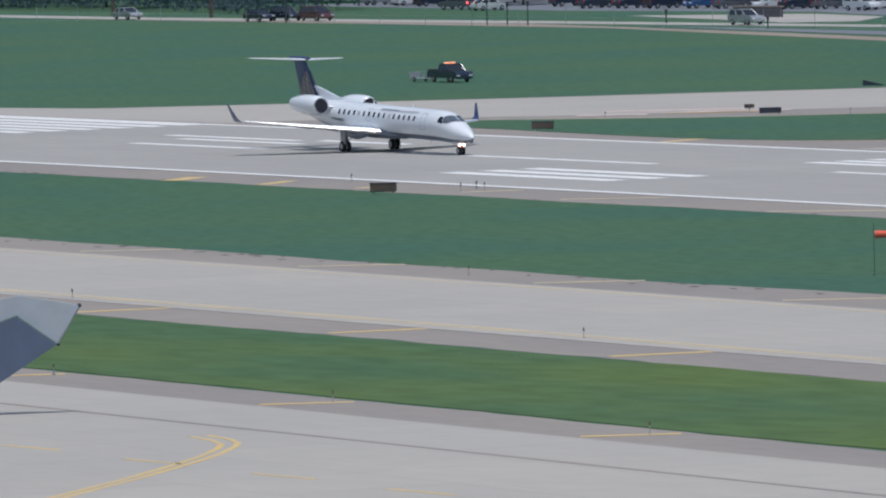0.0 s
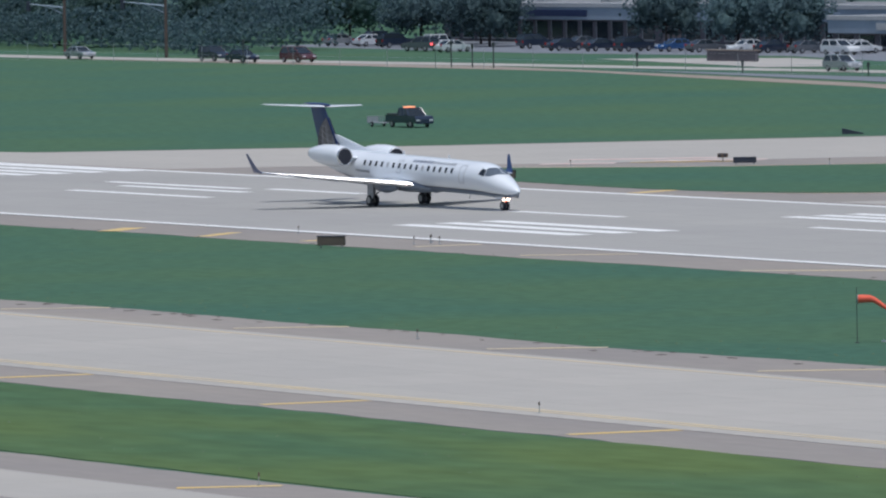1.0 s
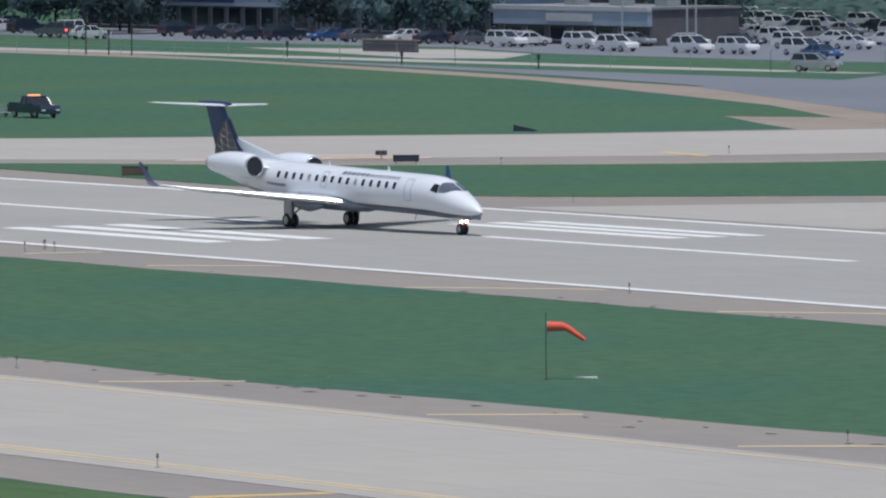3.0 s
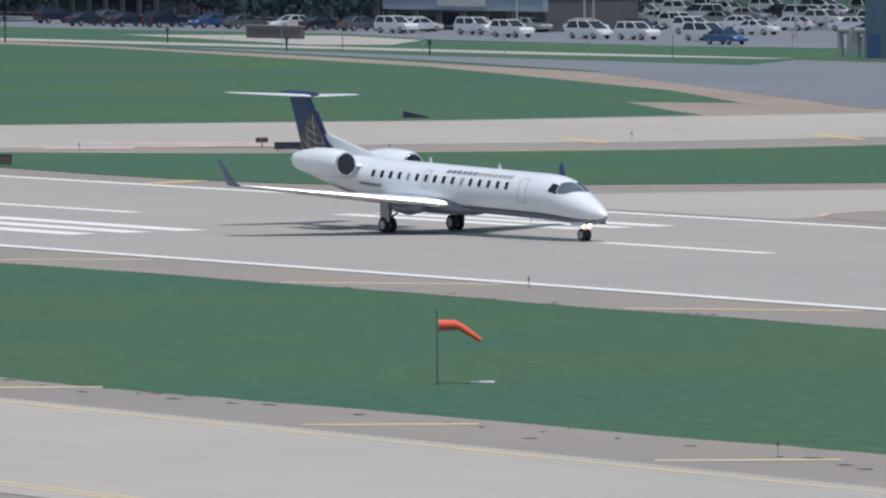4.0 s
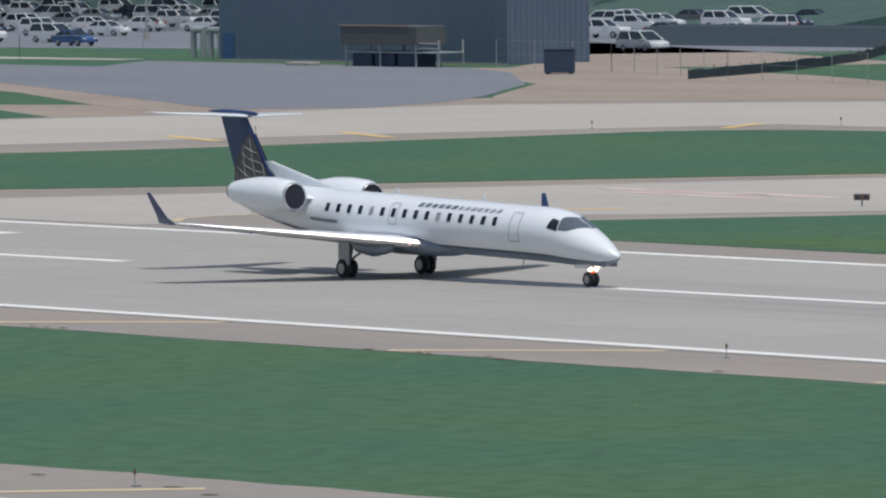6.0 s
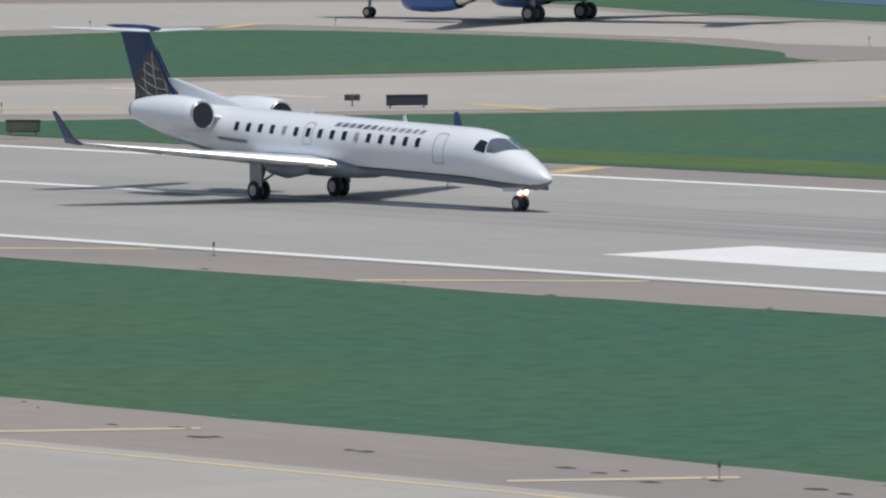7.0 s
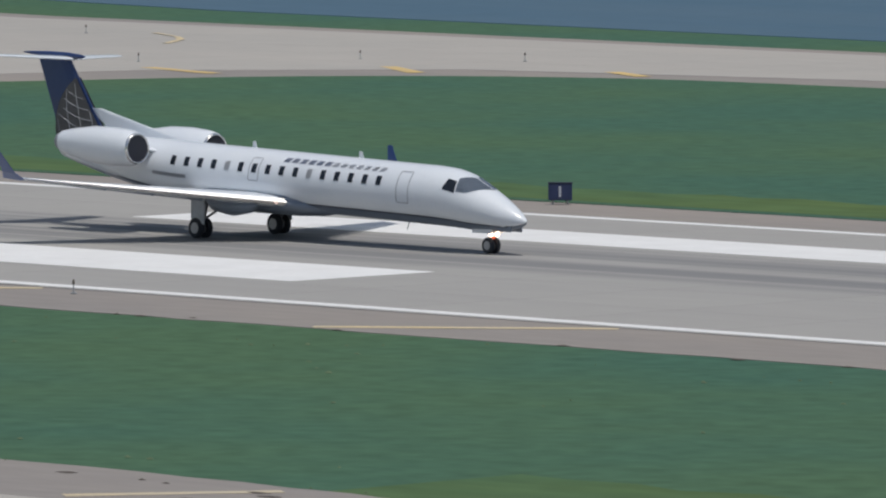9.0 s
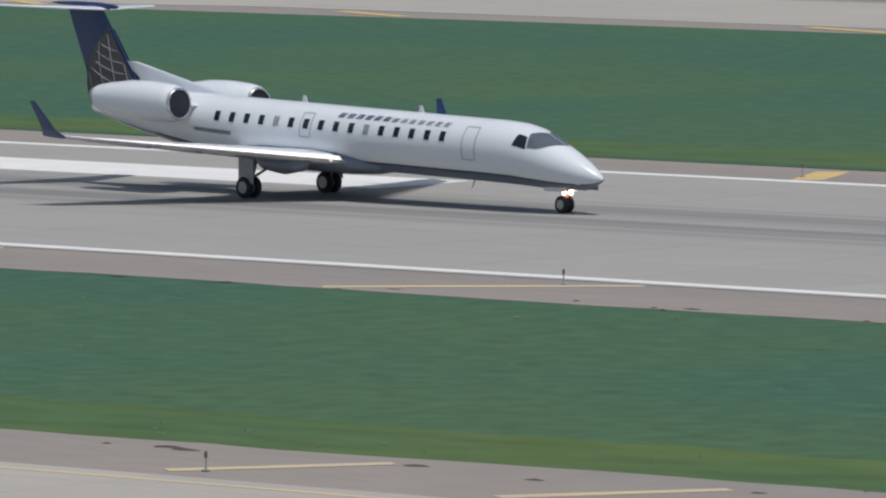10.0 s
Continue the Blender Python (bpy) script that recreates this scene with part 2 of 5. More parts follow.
# Distance haze is put into both leaf colours: bluer and paler than leaves.
LEAF = material("haze-tinted green leaves", (0.130, 0.205, 0.215), 0.8, var=0.8, scale=0.4, var2=0.35, scale2=2.5, tint=(0.095, 0.150, 0.180), objvar=0.25, spec=0.2)
LEAF_PALE = material("haze-tinted pale green leaves", (0.125, 0.210, 0.185), 0.8, var=0.8, scale=0.4, var2=0.35, scale2=2.5, tint=(0.10, 0.170, 0.165), objvar=0.2, spec=0.2)


def leafy(m, share):
    """Leaves pass part of the light on to their shaded side."""
    nt = m.node_tree
    n, l = nt.nodes, nt.links
    b = n["Principled BSDF"]
    thin, mix = n.new("ShaderNodeBsdfTranslucent"), n.new("ShaderNodeMixShader")
    mix.inputs[0].default_value = share
    l.new(b.inputs["Base Color"].links[0].from_socket, thin.inputs[0])
    l.new(b.outputs[0], mix.inputs[1]), l.new(thin.outputs[0], mix.inputs[2]), l.new(mix.outputs[0], n["Material Output"].inputs[0])
    return m


leafy(LEAF, 0.5), leafy(LEAF_PALE, 0.5)
BARK = material("grey brown bark", (0.075, 0.065, 0.06), 0.9, var=0.4, scale=3)
CAR_GLASS = material("tinted car glass", (0.02, 0.028, 0.036), 0.1, var=0.1, coat=0.3)
TAIL_RED = material("red tail lamp lens", (0.42, 0.03, 0.03), 0.25, var=0.1)
TAIL_LIT = material("lit brake lamp", (1.0, 0.10, 0.10), 0.25, emit=3.0, var=0.0)
HEAD = material("clear headlamp lens", (0.75, 0.78, 0.80), 0.1, var=0.1, coat=0.5)
CARS = {
    "white": material("white car paint", (0.74, 0.76, 0.78), 0.25, var=0.15, coat=0.6),
    "silver": material("silver car paint", (0.45, 0.48, 0.51), 0.25, metal=0.4, var=0.15, coat=0.6),
    "navy": material("dark navy car paint", (0.022, 0.035, 0.065), 0.25, var=0.15, coat=0.6),
    "maroon": material("dull maroon car paint", (0.10, 0.035, 0.045), 0.3, var=0.15, coat=0.5),
    "blue": material("mid blue car paint", (0.04, 0.11, 0.28), 0.25, var=0.15, coat=0.6),
    "grey": material("grey car paint", (0.16, 0.175, 0.20), 0.25, metal=0.3, var=0.15, coat=0.6),
}


# ---- mesh helpers ----
def mesh_of(bm, name, mat, smooth=False):
    bmesh.ops.recalc_face_normals(bm, faces=bm.faces)
    me = bpy.data.meshes.new(name)
    bm.to_mesh(me)
    bm.free()
    me.materials.append(mat)
    if smooth:
        for p in me.polygons:
            p.use_smooth = True
    return me


def part(name, bm, mat, parent=None, label="", smooth=False):
    ob = new(name, mesh_of(bm, name, mat, smooth))
    if parent is not None:
        ob.parent = parent
    if label:
        tagged(ob, label)
    return ob


def box(x0, x1, y0, y1, z0, z1, bevel=0.0, bm=None):
    own = bm is None
    bm = bmesh.new() if own else bm
    r = bmesh.ops.create_cube(bm, size=1, matrix=Matrix.Translation(((x0 + x1) / 2, (y0 + y1) / 2, (z0 + z1) / 2)) @ Matrix.Diagonal((x1 - x0, y1 - y0, z1 - z0, 1)))
    if bevel:
        edges = {e for v in r["verts"] for e in v.link_edges}
        bmesh.ops.bevel(bm, geom=list(edges), offset=bevel, segments=2, affect="EDGES", profile=0.5)
    return bm


def tube(a, b, ra, rb=None, sides=8, bm=None):
    bm = bmesh.new() if bm is None else bm
    a, b = Vector(a), Vector(b)
    rb = ra if rb is None else rb
    q = (b - a).to_track_quat("Z", "Y").to_matrix().to_4x4()
    bmesh.ops.create_cone(bm, cap_ends=True, segments=sides, radius1=ra, radius2=rb, depth=(b - a).length, matrix=Matrix.Translation((a + b) / 2) @ q)
    return bm


def loft(rings, bm=None, cap=True):
    bm = bmesh.new() if bm is None else bm
    vs = [[bm.verts.new(p) for p in ring] for ring in rings]
    for a, b in zip(vs, vs[1:]):
        n = len(a)
        for i in range(n):
            bm.faces.new((a[i], a[(i + 1) % n], b[(i + 1) % n], b[i]))
    if cap:
        bm.faces.new(vs[0]), bm.faces.new(vs[-1])
    return bm


def prism(outline, z0, z1, bm=None):
    """A slab over an outline in x and y."""
    return loft([[(x, y, z0) for x, y in outline], [(x, y, z1) for x, y in outline]], bm)


def spline(points, steps=6):
    """A smooth closed outline through a few corners."""
    out, n = [], len(points)
    for i in range(n):
        p0, p1, p2, p3 = (Vector(points[(i + k) % n]) for k in (-1, 0, 1, 2))
        for s in range(steps):
            t = s / steps
            v = 0.5 * (2 * p1 + (p2 - p0) * t + (2 * p0 - 5 * p1 + 4 * p2 - p3) * t * t + (3 * p1 - p0 - 3 * p2 + p3) * t ** 3)
            out.append((v.x, v.y))
    return out


def blank(name, at=(0, 0, 0), turn=0.0, **tags):
    ob = new(name)
    ob.empty_display_size = 0.5
    ob.matrix_basis = pose(*at, 0, 0, turn)
    return tagged(ob, **tags)


def ragged(x0, x1, y, step, amp, seed):
    """Points along a grass edge that wanders a little."""
    r = random.Random(seed)
    n = int((x1 - x0) / step)
    return [(x0 + (x1 - x0) * i / n, y + amp * noise.noise((i * 0.13 + seed, seed, 0)) + r.uniform(-amp, amp) * 0.3) for i in range(n + 1)]


# ---- ground and pavements ----
def sheet(name, outline, z, mat, label, category, thick=0.3):
    bm = prism(outline, z - thick, z)
    return tagged(part(name, bm, mat), label, category, kind="structure")


sheet("ground", [(-4000, -4000), (4000, -4000), (4000, 4000), (-4000, 4000)], 0.0, GRASS, "mown green airfield grass reaching to the horizon", "grass", 2.0)
W, E = -900, 1300


def taxiway_verge(x):
    """How far the worn edge beside the taxiway lies from its straight line."""
    return float(np.interp(x, (165, 190, 216, 245, 290, 325), (0.0, 1.6, 3.0, 2.6, 0.6, 2.0)))


def strip(name, y0, y1, z, mat, label, category, x0=W, x1=E, rag0=0.0, rag1=0.0, seed=1):
    lo = ragged(x0, x1, y0, 2.2, rag0, seed) if rag0 else [(x0, y0), (x1, y0)]
    hi = ragged(x0, x1, y1, 2.2, rag1, seed + 7) if rag1 else [(x0, y1), (x1, y1)]
    return sheet(name, lo + hi[::-1], z, mat, label, category)


strip("runway_shoulder", -30.0, 29.0, 0.02, SHOULDER, "brown-grey weathered asphalt runway shoulder", "shoulder", rag0=0.55, rag1=0.3, seed=3)
runway = strip("runway", -22.6, 22.6, 0.045, CONCRETE, "pale grey concrete runway with dark tyre rubber", "runway")
sheet("taxiway_shoulder", ragged(W, E, -108.3, 2.2, 0.6, 5) + [(x, y + taxiway_verge(x)) for x, y in ragged(W, E, -73.9, 2.2, 0.5, 12)][::-1], 0.02, SHOULDER, "brown-grey weathered asphalt taxiway shoulder", "shoulder")
taxiway = strip("taxiway", -102.6, -80.0, 0.045, TAXI, "pale concrete taxiway between grass strips", "taxiway")
strip("apron_shoulder", -140, -130.0, 0.02, SHOULDER, "brown-grey asphalt edge of the apron", "shoulder", rag1=0.4, seed=8)
apron = strip("apron", -420, -134.8, 0.045, TAXI, "pale concrete apron with faded yellow lines", "apron")
strip("grass_strip", -129.6, -108.6, 0.03, GRASS_NEAR, "bright green mown grass between taxiway and apron", "grass", rag0=0.3, rag1=0.4, seed=12)

strip("grass_verge", -74.2, -65.5, 0.016, GRASS_NEAR, "yellow-green worn grass verge beside the taxiway", "grass", x0=284, rag0=0.3, rag1=1.9, seed=31)

FAR_EDGE = [(-170, 20), (-126, 34), (-108, 62), (-92, 95), (-86, 125), (-88, 150), (-60, 176), (-30, 166), (30, 156), (130, 151), (E, 151), (E, 20)]
sheet("far_taxiway_shoulder", FAR_EDGE, 0.012, SHOULDER, "brown-grey asphalt verge of the far taxiways", "shoulder")
sheet("far_taxiway", [(-165, 22), (-123, 35), (-105, 63), (-89, 96), (-83, 125), (-84, 147), (-59, 172), (-30, 162.5), (30, 152.5), (130, 147.8), (E, 147.8), (E, 124), (128, 124), (104, 118),
                      (92, 104), (88, 84), (79, 62), (66, 42), (58, 30), (58, 24), (20, 24), (36, 66), (48, 98), (44, 121), (12, 135), (-32, 134), (-40, 108), (-44, 84), (-60, 50), (-76, 32), (-80, 24)], 0.03, TAXI,
      "pale concrete taxiways joining the runway", "taxiway")
ISLAND_A = spline([(-64, 33.2), (-42, 29.2), (0, 29.0), (18, 49), (31, 73), (42, 99), (40.5, 118), (10, 129), (-24, 126.5), (-28, 107), (-30, 78), (-43.5, 53)], 6)
ISLAND_B = spline([(71, 31.0), (98, 28.6), (160, 28.8), (300, 29), (700, 29), (900, 29.2), (900, 117), (500, 118), (200, 118.5), (137, 117.5), (117, 115.5), (104, 105), (96.5, 86), (87, 66), (78, 50.5)], 6)
sheet("grass_island", ISLAND_A, 0.05, GRASS, "green mown grass island between the taxiways", "grass")
sheet("grass_island.001", ISLAND_B, 0.05, GRASS, "green mown grass field beside the runway", "grass")
TONGUE = spline([(14, 129.5), (30, 131.5), (42, 131.2), (48.5, 127.5), (47.5, 121), (43.5, 115.5), (38, 117), (30, 123)], 6)
sheet("painted_tongue", TONGUE, 0.055, SHOULDER, "brown-grey asphalt tongue at the end of the grass island", "shoulder")
sheet("island_shoulder", [(57.1, 27.1), (54.6, 29.2), (53.6, 31.6), (53.8, 34.6), (56.0, 37.8), (63.4, 41.6), (76, 53), (81, 53), (74, 32), (86, 27.5), (86, 25.6), (69, 25.2), (62, 25.7)], 0.042, SHOULDER,
      "brown-grey asphalt round the tip of the grass field", "shoulder")
strip("grass_verge.001", 29.9, 37.0, 0.056, GRASS_NEAR, "yellow-green worn grass verge beside the runway", "grass", x0=96, x1=880, rag0=0.3, rag1=1.9, seed=44)
sheet("dirt_edge", [(-118, 128), (-100, 120), (-80, 112), (-66, 150), (-56, 182), (-96, 166), (-98, 140)], 0.008, DIRT, "bare dirt between taxiway and service pad", "dirt")
sheet("service_pad", [(-210, 205), (-165, 205.5), (-150, 199), (-122, 180), (-100, 160), (-91, 150), (-86, 140), (-92, 132), (-112, 140), (-190, 171), (-196, 190)], 0.03, ASPHALT, "blue-grey asphalt pad before the shed", "pavement")
sheet("dirt_verge", [(-420, 186), (-330, 192), (-260, 183), (-190, 171), (-112, 140), (-90, 131), (-84, 127), (-100, 128.5), (-140, 146.5), (-215, 170.5), (-300, 185.5), (-420, 184)], 0.02, DIRT, "bare sandy dirt along the service road", "dirt")
sheet("service_road", [(-300, 191), (-230, 181), (-188, 172), (-196, 192), (-250, 190)], 0.035, ASPHALT, "blue-grey asphalt service road", "road")
sheet("dirt_lot", [(-168, 203), (-150, 214), (-120, 206), (-95, 196), (-66, 181), (-62, 176), (-88, 152), (-100, 161), (-122, 181)], 0.025, DIRT, "bare trampled dirt beside the shed", "dirt")
sheet("dirt_track", [(-240, 268), (-176, 222), (-160, 206), (-150, 214), (-140, 232), (-185, 250)], 0.02, DIRT, "sandy dirt track behind the shed", "dirt")
public_road = sheet("road", [(-900, 178), (-420, 184), (-330, 193), (-240, 200), (-215, 205), (-215, 208), (-245, 205), (-330, 199), (-420, 190), (-900, 184)], 0.03, ROAD, "pale concrete public road behind the airfield fence", "road")
sheet("car_park", [(-452, 300), (-452, 227), (-380, 224), (-330, 231), (-300, 224), (-262, 226), (-232, 234), (-214, 224), (-208, 214), (-120, 330), (-300, 480), (-440, 480)], 0.02, ASPHALT, "blue-grey asphalt car park full of cars", "car park")
sheet("pale_drive", [(-345, 214), (-300, 206), (-292, 204), (-286, 210), (-300, 222), (-322, 226)], 0.035, ROAD, "pale concrete driveway off the road", "road")
sheet("asphalt_lot", [(-112, 219), (-66, 196), (-30, 184), (30, 170.5), (130, 161.5), (E, 158), (E, 700), (-240, 700), (-150, 330)], 0.03, DARK_ASPHALT, "dark blue-grey asphalt lot beyond the taxiway", "asphalt lot")
sheet("asphalt_lot.001", [(-60, 247.5), (40, 227.5), (140, 218.5), (700, 213.5), (E, 211), (E, 700), (-40, 700), (-70, 320)], 0.04, DEEP_ASPHALT, "darker blue-grey asphalt beyond the kerb", "asphalt lot")


# ---- painted markings: each a thin part of its pavement ----
def mark(name, outline, parent, mat=PAINT, z=0.055, label=""):
    return part(name, prism(outline, z - 0.008, z), mat, parent, label)


def bar(x0, x1, y0, y1, parent, mat=PAINT, name="stripe", z=0.055):
    return mark(name, [(x0, y0), (x1, y0), (x1, y1), (x0, y1)], parent, mat, z)


bar(-130, E, -22.25, -21.35, runway, name="edge_line")
bar(-130, E, 21.35, 22.25, runway, name="edge_line")
for k in range(-1, 2):
    bar(53 + 60.96 * k, 53 + 60.96 * k + 36.58, 1.95, 2.85, runway, name="centreline_dash")
for j in range(3):
    bar(26.3, 49.8, -13.6 + 3.2 * j, -11.9 + 3.2 * j, runway, name="touchdown_bar")
    bar(37.8, 61.4, 9.0 + 2.5 * j, 10.4 + 2.5 * j, runway, name="touchdown_bar")
bar(178.2, 223.4, -14.2, -6.7, runway, name="aiming_block")
bar(191.0, 237.2, 8.8, 14.4, runway, name="aiming_block")
for j in range(6):
    bar(-128, -78, 4.5 + 3.0 * j, 6.2 + 3.0 * j, runway, name="threshold_bar")
    bar(-120, -72, -3.5 - 3.0 * j, -1.8 - 3.0 * j, runway, name="threshold_bar")
for x, y, w in ((-52, 5.6, 20), (-48, -0.6, 22), (-60, 8.6, 22), (-36, 9.6, 14)):
    bar(x, x + w, y, y + 1.1, runway, name="number_stroke")
shoulder = bpy.data.objects["runway_shoulder"]
far_shoulder = bpy.data.objects["far_taxiway_shoulder"]
far_taxi = bpy.data.objects["far_taxiway"]
taxi_shoulder = bpy.data.objects["taxiway_shoulder"]


def slash(x0, y0, x1, y1, w, parent, mat=YELLOW, z=0.035):
    d = Vector((x1 - x0, y1 - y0)).normalized()
    n = Vector((-d.y, d.x)) * w / 2
    return mark("yellow_bar", [(x0 - n.x, y0 - n.y), (x1 - n.x, y1 - n.y), (x1 + n.x, y1 + n.y), (x0 + n.x, y0 + n.y)], parent, mat, z)


for k in range(-1, 8):
    x = 126.4 + 28.4 * k
    slash(x, -29.6, x + 7.9, -22.9, 0.75, shoulder, PALE_YELLOW)
slash(17.8, -30.1, 14.4, -26.4, 1.6, shoulder)
slash(30.3, -29.6, 26.8, -25.4, 1.0, shoulder)
slash(42.0, -28.4, 41.0, -25.2, 0.9, shoulder)
slash(54.7, -27.4, 55.6, -23.2, 0.8, shoulder, PALE_YELLOW)
slash(70.6, -28.8, 75.0, -23.2, 0.7, shoulder, PALE_YELLOW)
for x in (75, 102, 129.6, 156.6, 182.6, 204.6, 229.0, 251.8, 280, 306.6, 317.6):
    slash(x, -78.9, x + 3.3, -73.9, 0.7, taxi_shoulder, PALE_YELLOW)
for k in range(-3, 7):
    x = 187.3 + 27.8 * k
    slash(x, -107.5, x + 1.0, -102.0, 0.8, taxi_shoulder, YELLOW)
for k in range(-2, 6):
    x = 231.4 + 28.2 * k
    slash(x, -134.3, x + 1.8, -130.6, 0.7, bpy.data.objects["apron_shoulder"], YELLOW)
for y in (-101.2, -100.6, -81.3):
    bar(-300, 700, y, y + 0.35, taxiway, PALE_YELLOW, "edge_line")
for y in (-137.0,):
    bar(100, 700, y - 5, y - 4.6, apron, SHOULDER, "joint_line")
ARC = [(291, -184), (281, -173.2), (272.1, -163.6), (266.0, -157.5), (260.6, -152.5), (257.0, -149.4), (253.9, -147.1), (251.9, -145.9), (249.6, -145.1), (246.8, -144.7)]
for off in (0.0, 0.85):
    line = [Vector((x + 0.2 * off, y - off)) for x, y in ARC]
    for a, b in zip(line, line[1:]):
        slash(a.x, a.y, b.x, b.y, 0.28, apron, YELLOW, 0.055)
for k in range(-4, 6):
    x = 245.0 + 11.1 * k
    slash(x, -153.2, x + 4.5, -152.8, 0.3, apron, YELLOW, 0.055)
for x0, y0, x1, y1 in ((-49.1, 98.3, -37.7, 94.5), (-45.0, 109.0, -33.8, 104.7), (-52.9, 81.1, -44.4, 79.1), (-29.1, 127.2, -34.3, 134.2), (5, 131, 11, 131.5), (73.2, 65, 81.5, 63.3), (82, 84.5, 90, 82.6), (90, 106.8, 98, 104.2), (98.4, 117.5, 105, 113), (112, 121.5, 117, 118.6), (-58, 53, -52, 60), (55, 41, 63, 50), (136, 122, 143, 119.2), (168, 122.5, 176, 119.8)):
    slash(x0, y0, x1, y1, 1.0, far_taxi, YELLOW, 0.045)
for x in (-8, 70, 128, 187.2, 244.3):
    slash(x, 27.6, x + 2.4, 22.9, 1.3, shoulder, YELLOW)
for pts in (ISLAND_A, ISLAND_B):
    ring = [Vector(p) for p in pts[::3]]
    mid = sum(ring, Vector((0, 0))) / len(ring)
    for a, b in zip(ring, ring[1:] + ring[:1]):
        if max(a.y, b.y) > 34 and max(abs(a.x), abs(b.x)) < 94:
            a2, b2 = a + (a - mid).normalized() * 2.2, b + (b - mid).normalized() * 2.2
            slash(a2.x, a2.y, b2.x, b2.y, 0.3, far_taxi, PALE_YELLOW, 0.045)
for pts in ([(57.1, 27.1), (54.6, 29.2), (53.6, 31.6), (53.8, 34.6), (56.0, 37.8), (63.4, 41.6)], [(36.8, 133.3), (41.1, 132.7), (46.3, 129.6), (49.6, 125.6)], [(35.4, 132.0), (40.4, 131.2), (44.8, 128.4)], [(54.9, 141.1), (60.2, 137.9), (63.4, 135.1), (67.0, 130.4)]):
    for (ax, ay), (bx, by) in zip(pts, pts[1:]):
        slash(ax, ay, bx, by, 0.45, far_taxi, PALE_YELLOW, 0.062)
red_paint = material("worn red and white surface paint", (0.52, 0.36, 0.33), 0.8, var=0.9, scale=0.5, var2=0.1, tint=(0.62, 0.57, 0.53))
for x, y, w in ((-66, 52, 12), (-58, 55, 9), (-60, 46, 6)):
    mark("surface_marking", [(x, y), (x + w * 0.55, y + w * 0.8), (x + w * 0.55 - 2, y + w * 0.8 + 1.4), (x - 2, y + 1.4)], far_taxi, red_paint, 0.045)
for x, y, n in ((41, 64.6, 14), (46, 62.2, 12), (52, 65.0, 9)):
    mark("surface_marking", [(x, y), (x + n, y - 0.9), (x + n + 0.8, y + 0.4), (x + 0.8, y + 1.3)], far_taxi, red_paint, 0.045)


# ---- the regional jet ----
BODY = [(1.95, 1.56, 0.03, 0.03), (1.85, 1.57, 0.15, 0.14), (1.55, 1.61, 0.34, 0.31), (1.1, 1.68, 0.55, 0.50), (0.5, 1.80, 0.75, 0.68), (-0.1, 1.92, 0.90, 0.83), (-0.7, 2.04, 1.01, 0.97),
        (-1.2, 2.14, 1.08, 1.07), (-1.9, 2.22, 1.13, 1.13), (-2.8, 2.25, 1.15, 1.15), (-17.0, 2.25, 1.15, 1.15), (-18.6, 2.30, 1.13, 1.11), (-20.3, 2.41, 1.04, 1.00), (-22.0, 2.52, 0.86, 0.84),
        (-23.5, 2.60, 0.62, 0.63), (-24.5, 2.65, 0.43, 0.46), (-25.05, 2.67, 0.30, 0.34), (-25.2, 2.67, 0.06, 0.06)]


def body_at(table, x):
    for a, b in zip(table, table[1:]):
        if a[0] >= x >= b[0]:
            t = (a[0] - x) / (a[0] - b[0])
            return [p + (q - p) * t for p, q in zip(a[1:], b[1:])]
    return table[-1][1:]


def skin(table, x, phi, out=0.0):
    """A point on a fuselage: phi runs from the starboard side (0) over the top (90) to port (180), in degrees."""
    zc, ry, rz = body_at(table, x)
    a = radians(phi)
    return Vector((x, -math.cos(a) * (ry + out), zc + math.sin(a) * (rz + out)))


def patch(table, x0, x1, p0, p1, out=0.012, nx=2, np_=4, slant=0.0, slant_aft=None):
    """A thin plate that follows the skin. slant shifts its upper edge along x."""
    bm = bmesh.new()
    aft = slant if slant_aft is None else slant_aft
    grid = [[bm.verts.new(skin(table, x0 + (x1 - x0) * i / nx + (slant + (aft - slant) * i / nx) * j / np_, p0 + (p1 - p0) * j / np_, out)) for j in range(np_ + 1)] for i in range(nx + 1)]
    for i in range(nx):
        for j in range(np_):
            bm.faces.new((grid[i][j], grid[i + 1][j], grid[i + 1][j + 1], grid[i][j + 1]))
    bmesh.ops.solidify(bm, geom=bm.faces[:], thickness=0.01)
    return bm


def front_pane(f):
    """Half of the windshield, from its side post to the centre post."""
    bm = bmesh.new()
    n, m = 8, 4
    grid = []
    for i in range(n + 1):
        u = i / n
        low, high = (-0.98 + 1.12 * u ** 0.5, 24 + 64 * u ** 1.1), (-1.12 + 0.34 * u, 57 + 31 * u)
        grid.append([bm.verts.new(skin(BODY, low[0] + (high[0] - low[0]) * j / m, f(low[1] + (high[1] - low[1]) * j / m), 0.016)) for j in range(m + 1)])
    for i in range(n):
        for j in range(m):
            bm.faces.new((grid[i][j], grid[i + 1][j], grid[i + 1][j + 1], grid[i][j + 1]))
    bmesh.ops.solidify(bm, geom=bm.faces[:], thickness=0.01)
    return bm


def fuselage(table, low, high, sides=40):
    """The skin between two angles, and round below when they span the whole."""
    bm = bmesh.new()
    fine = []
    for a, b in zip(table, table[1:]):
        n = max(1, int(abs(a[0] - b[0]) / 0.8))
        fine += [a[0] + (b[0] - a[0]) * i / n for i in range(n)]
    fine.append(table[-1][0])
    rows = [[bm.verts.new(skin(table, x, low + (high - low) * j / sides)) for j in range(sides + 1)] for x in fine]
    for a, b in zip(rows, rows[1:]):
        for j in range(sides):
            bm.faces.new((a[j], a[j + 1], b[j + 1], b[j]))
    return bm


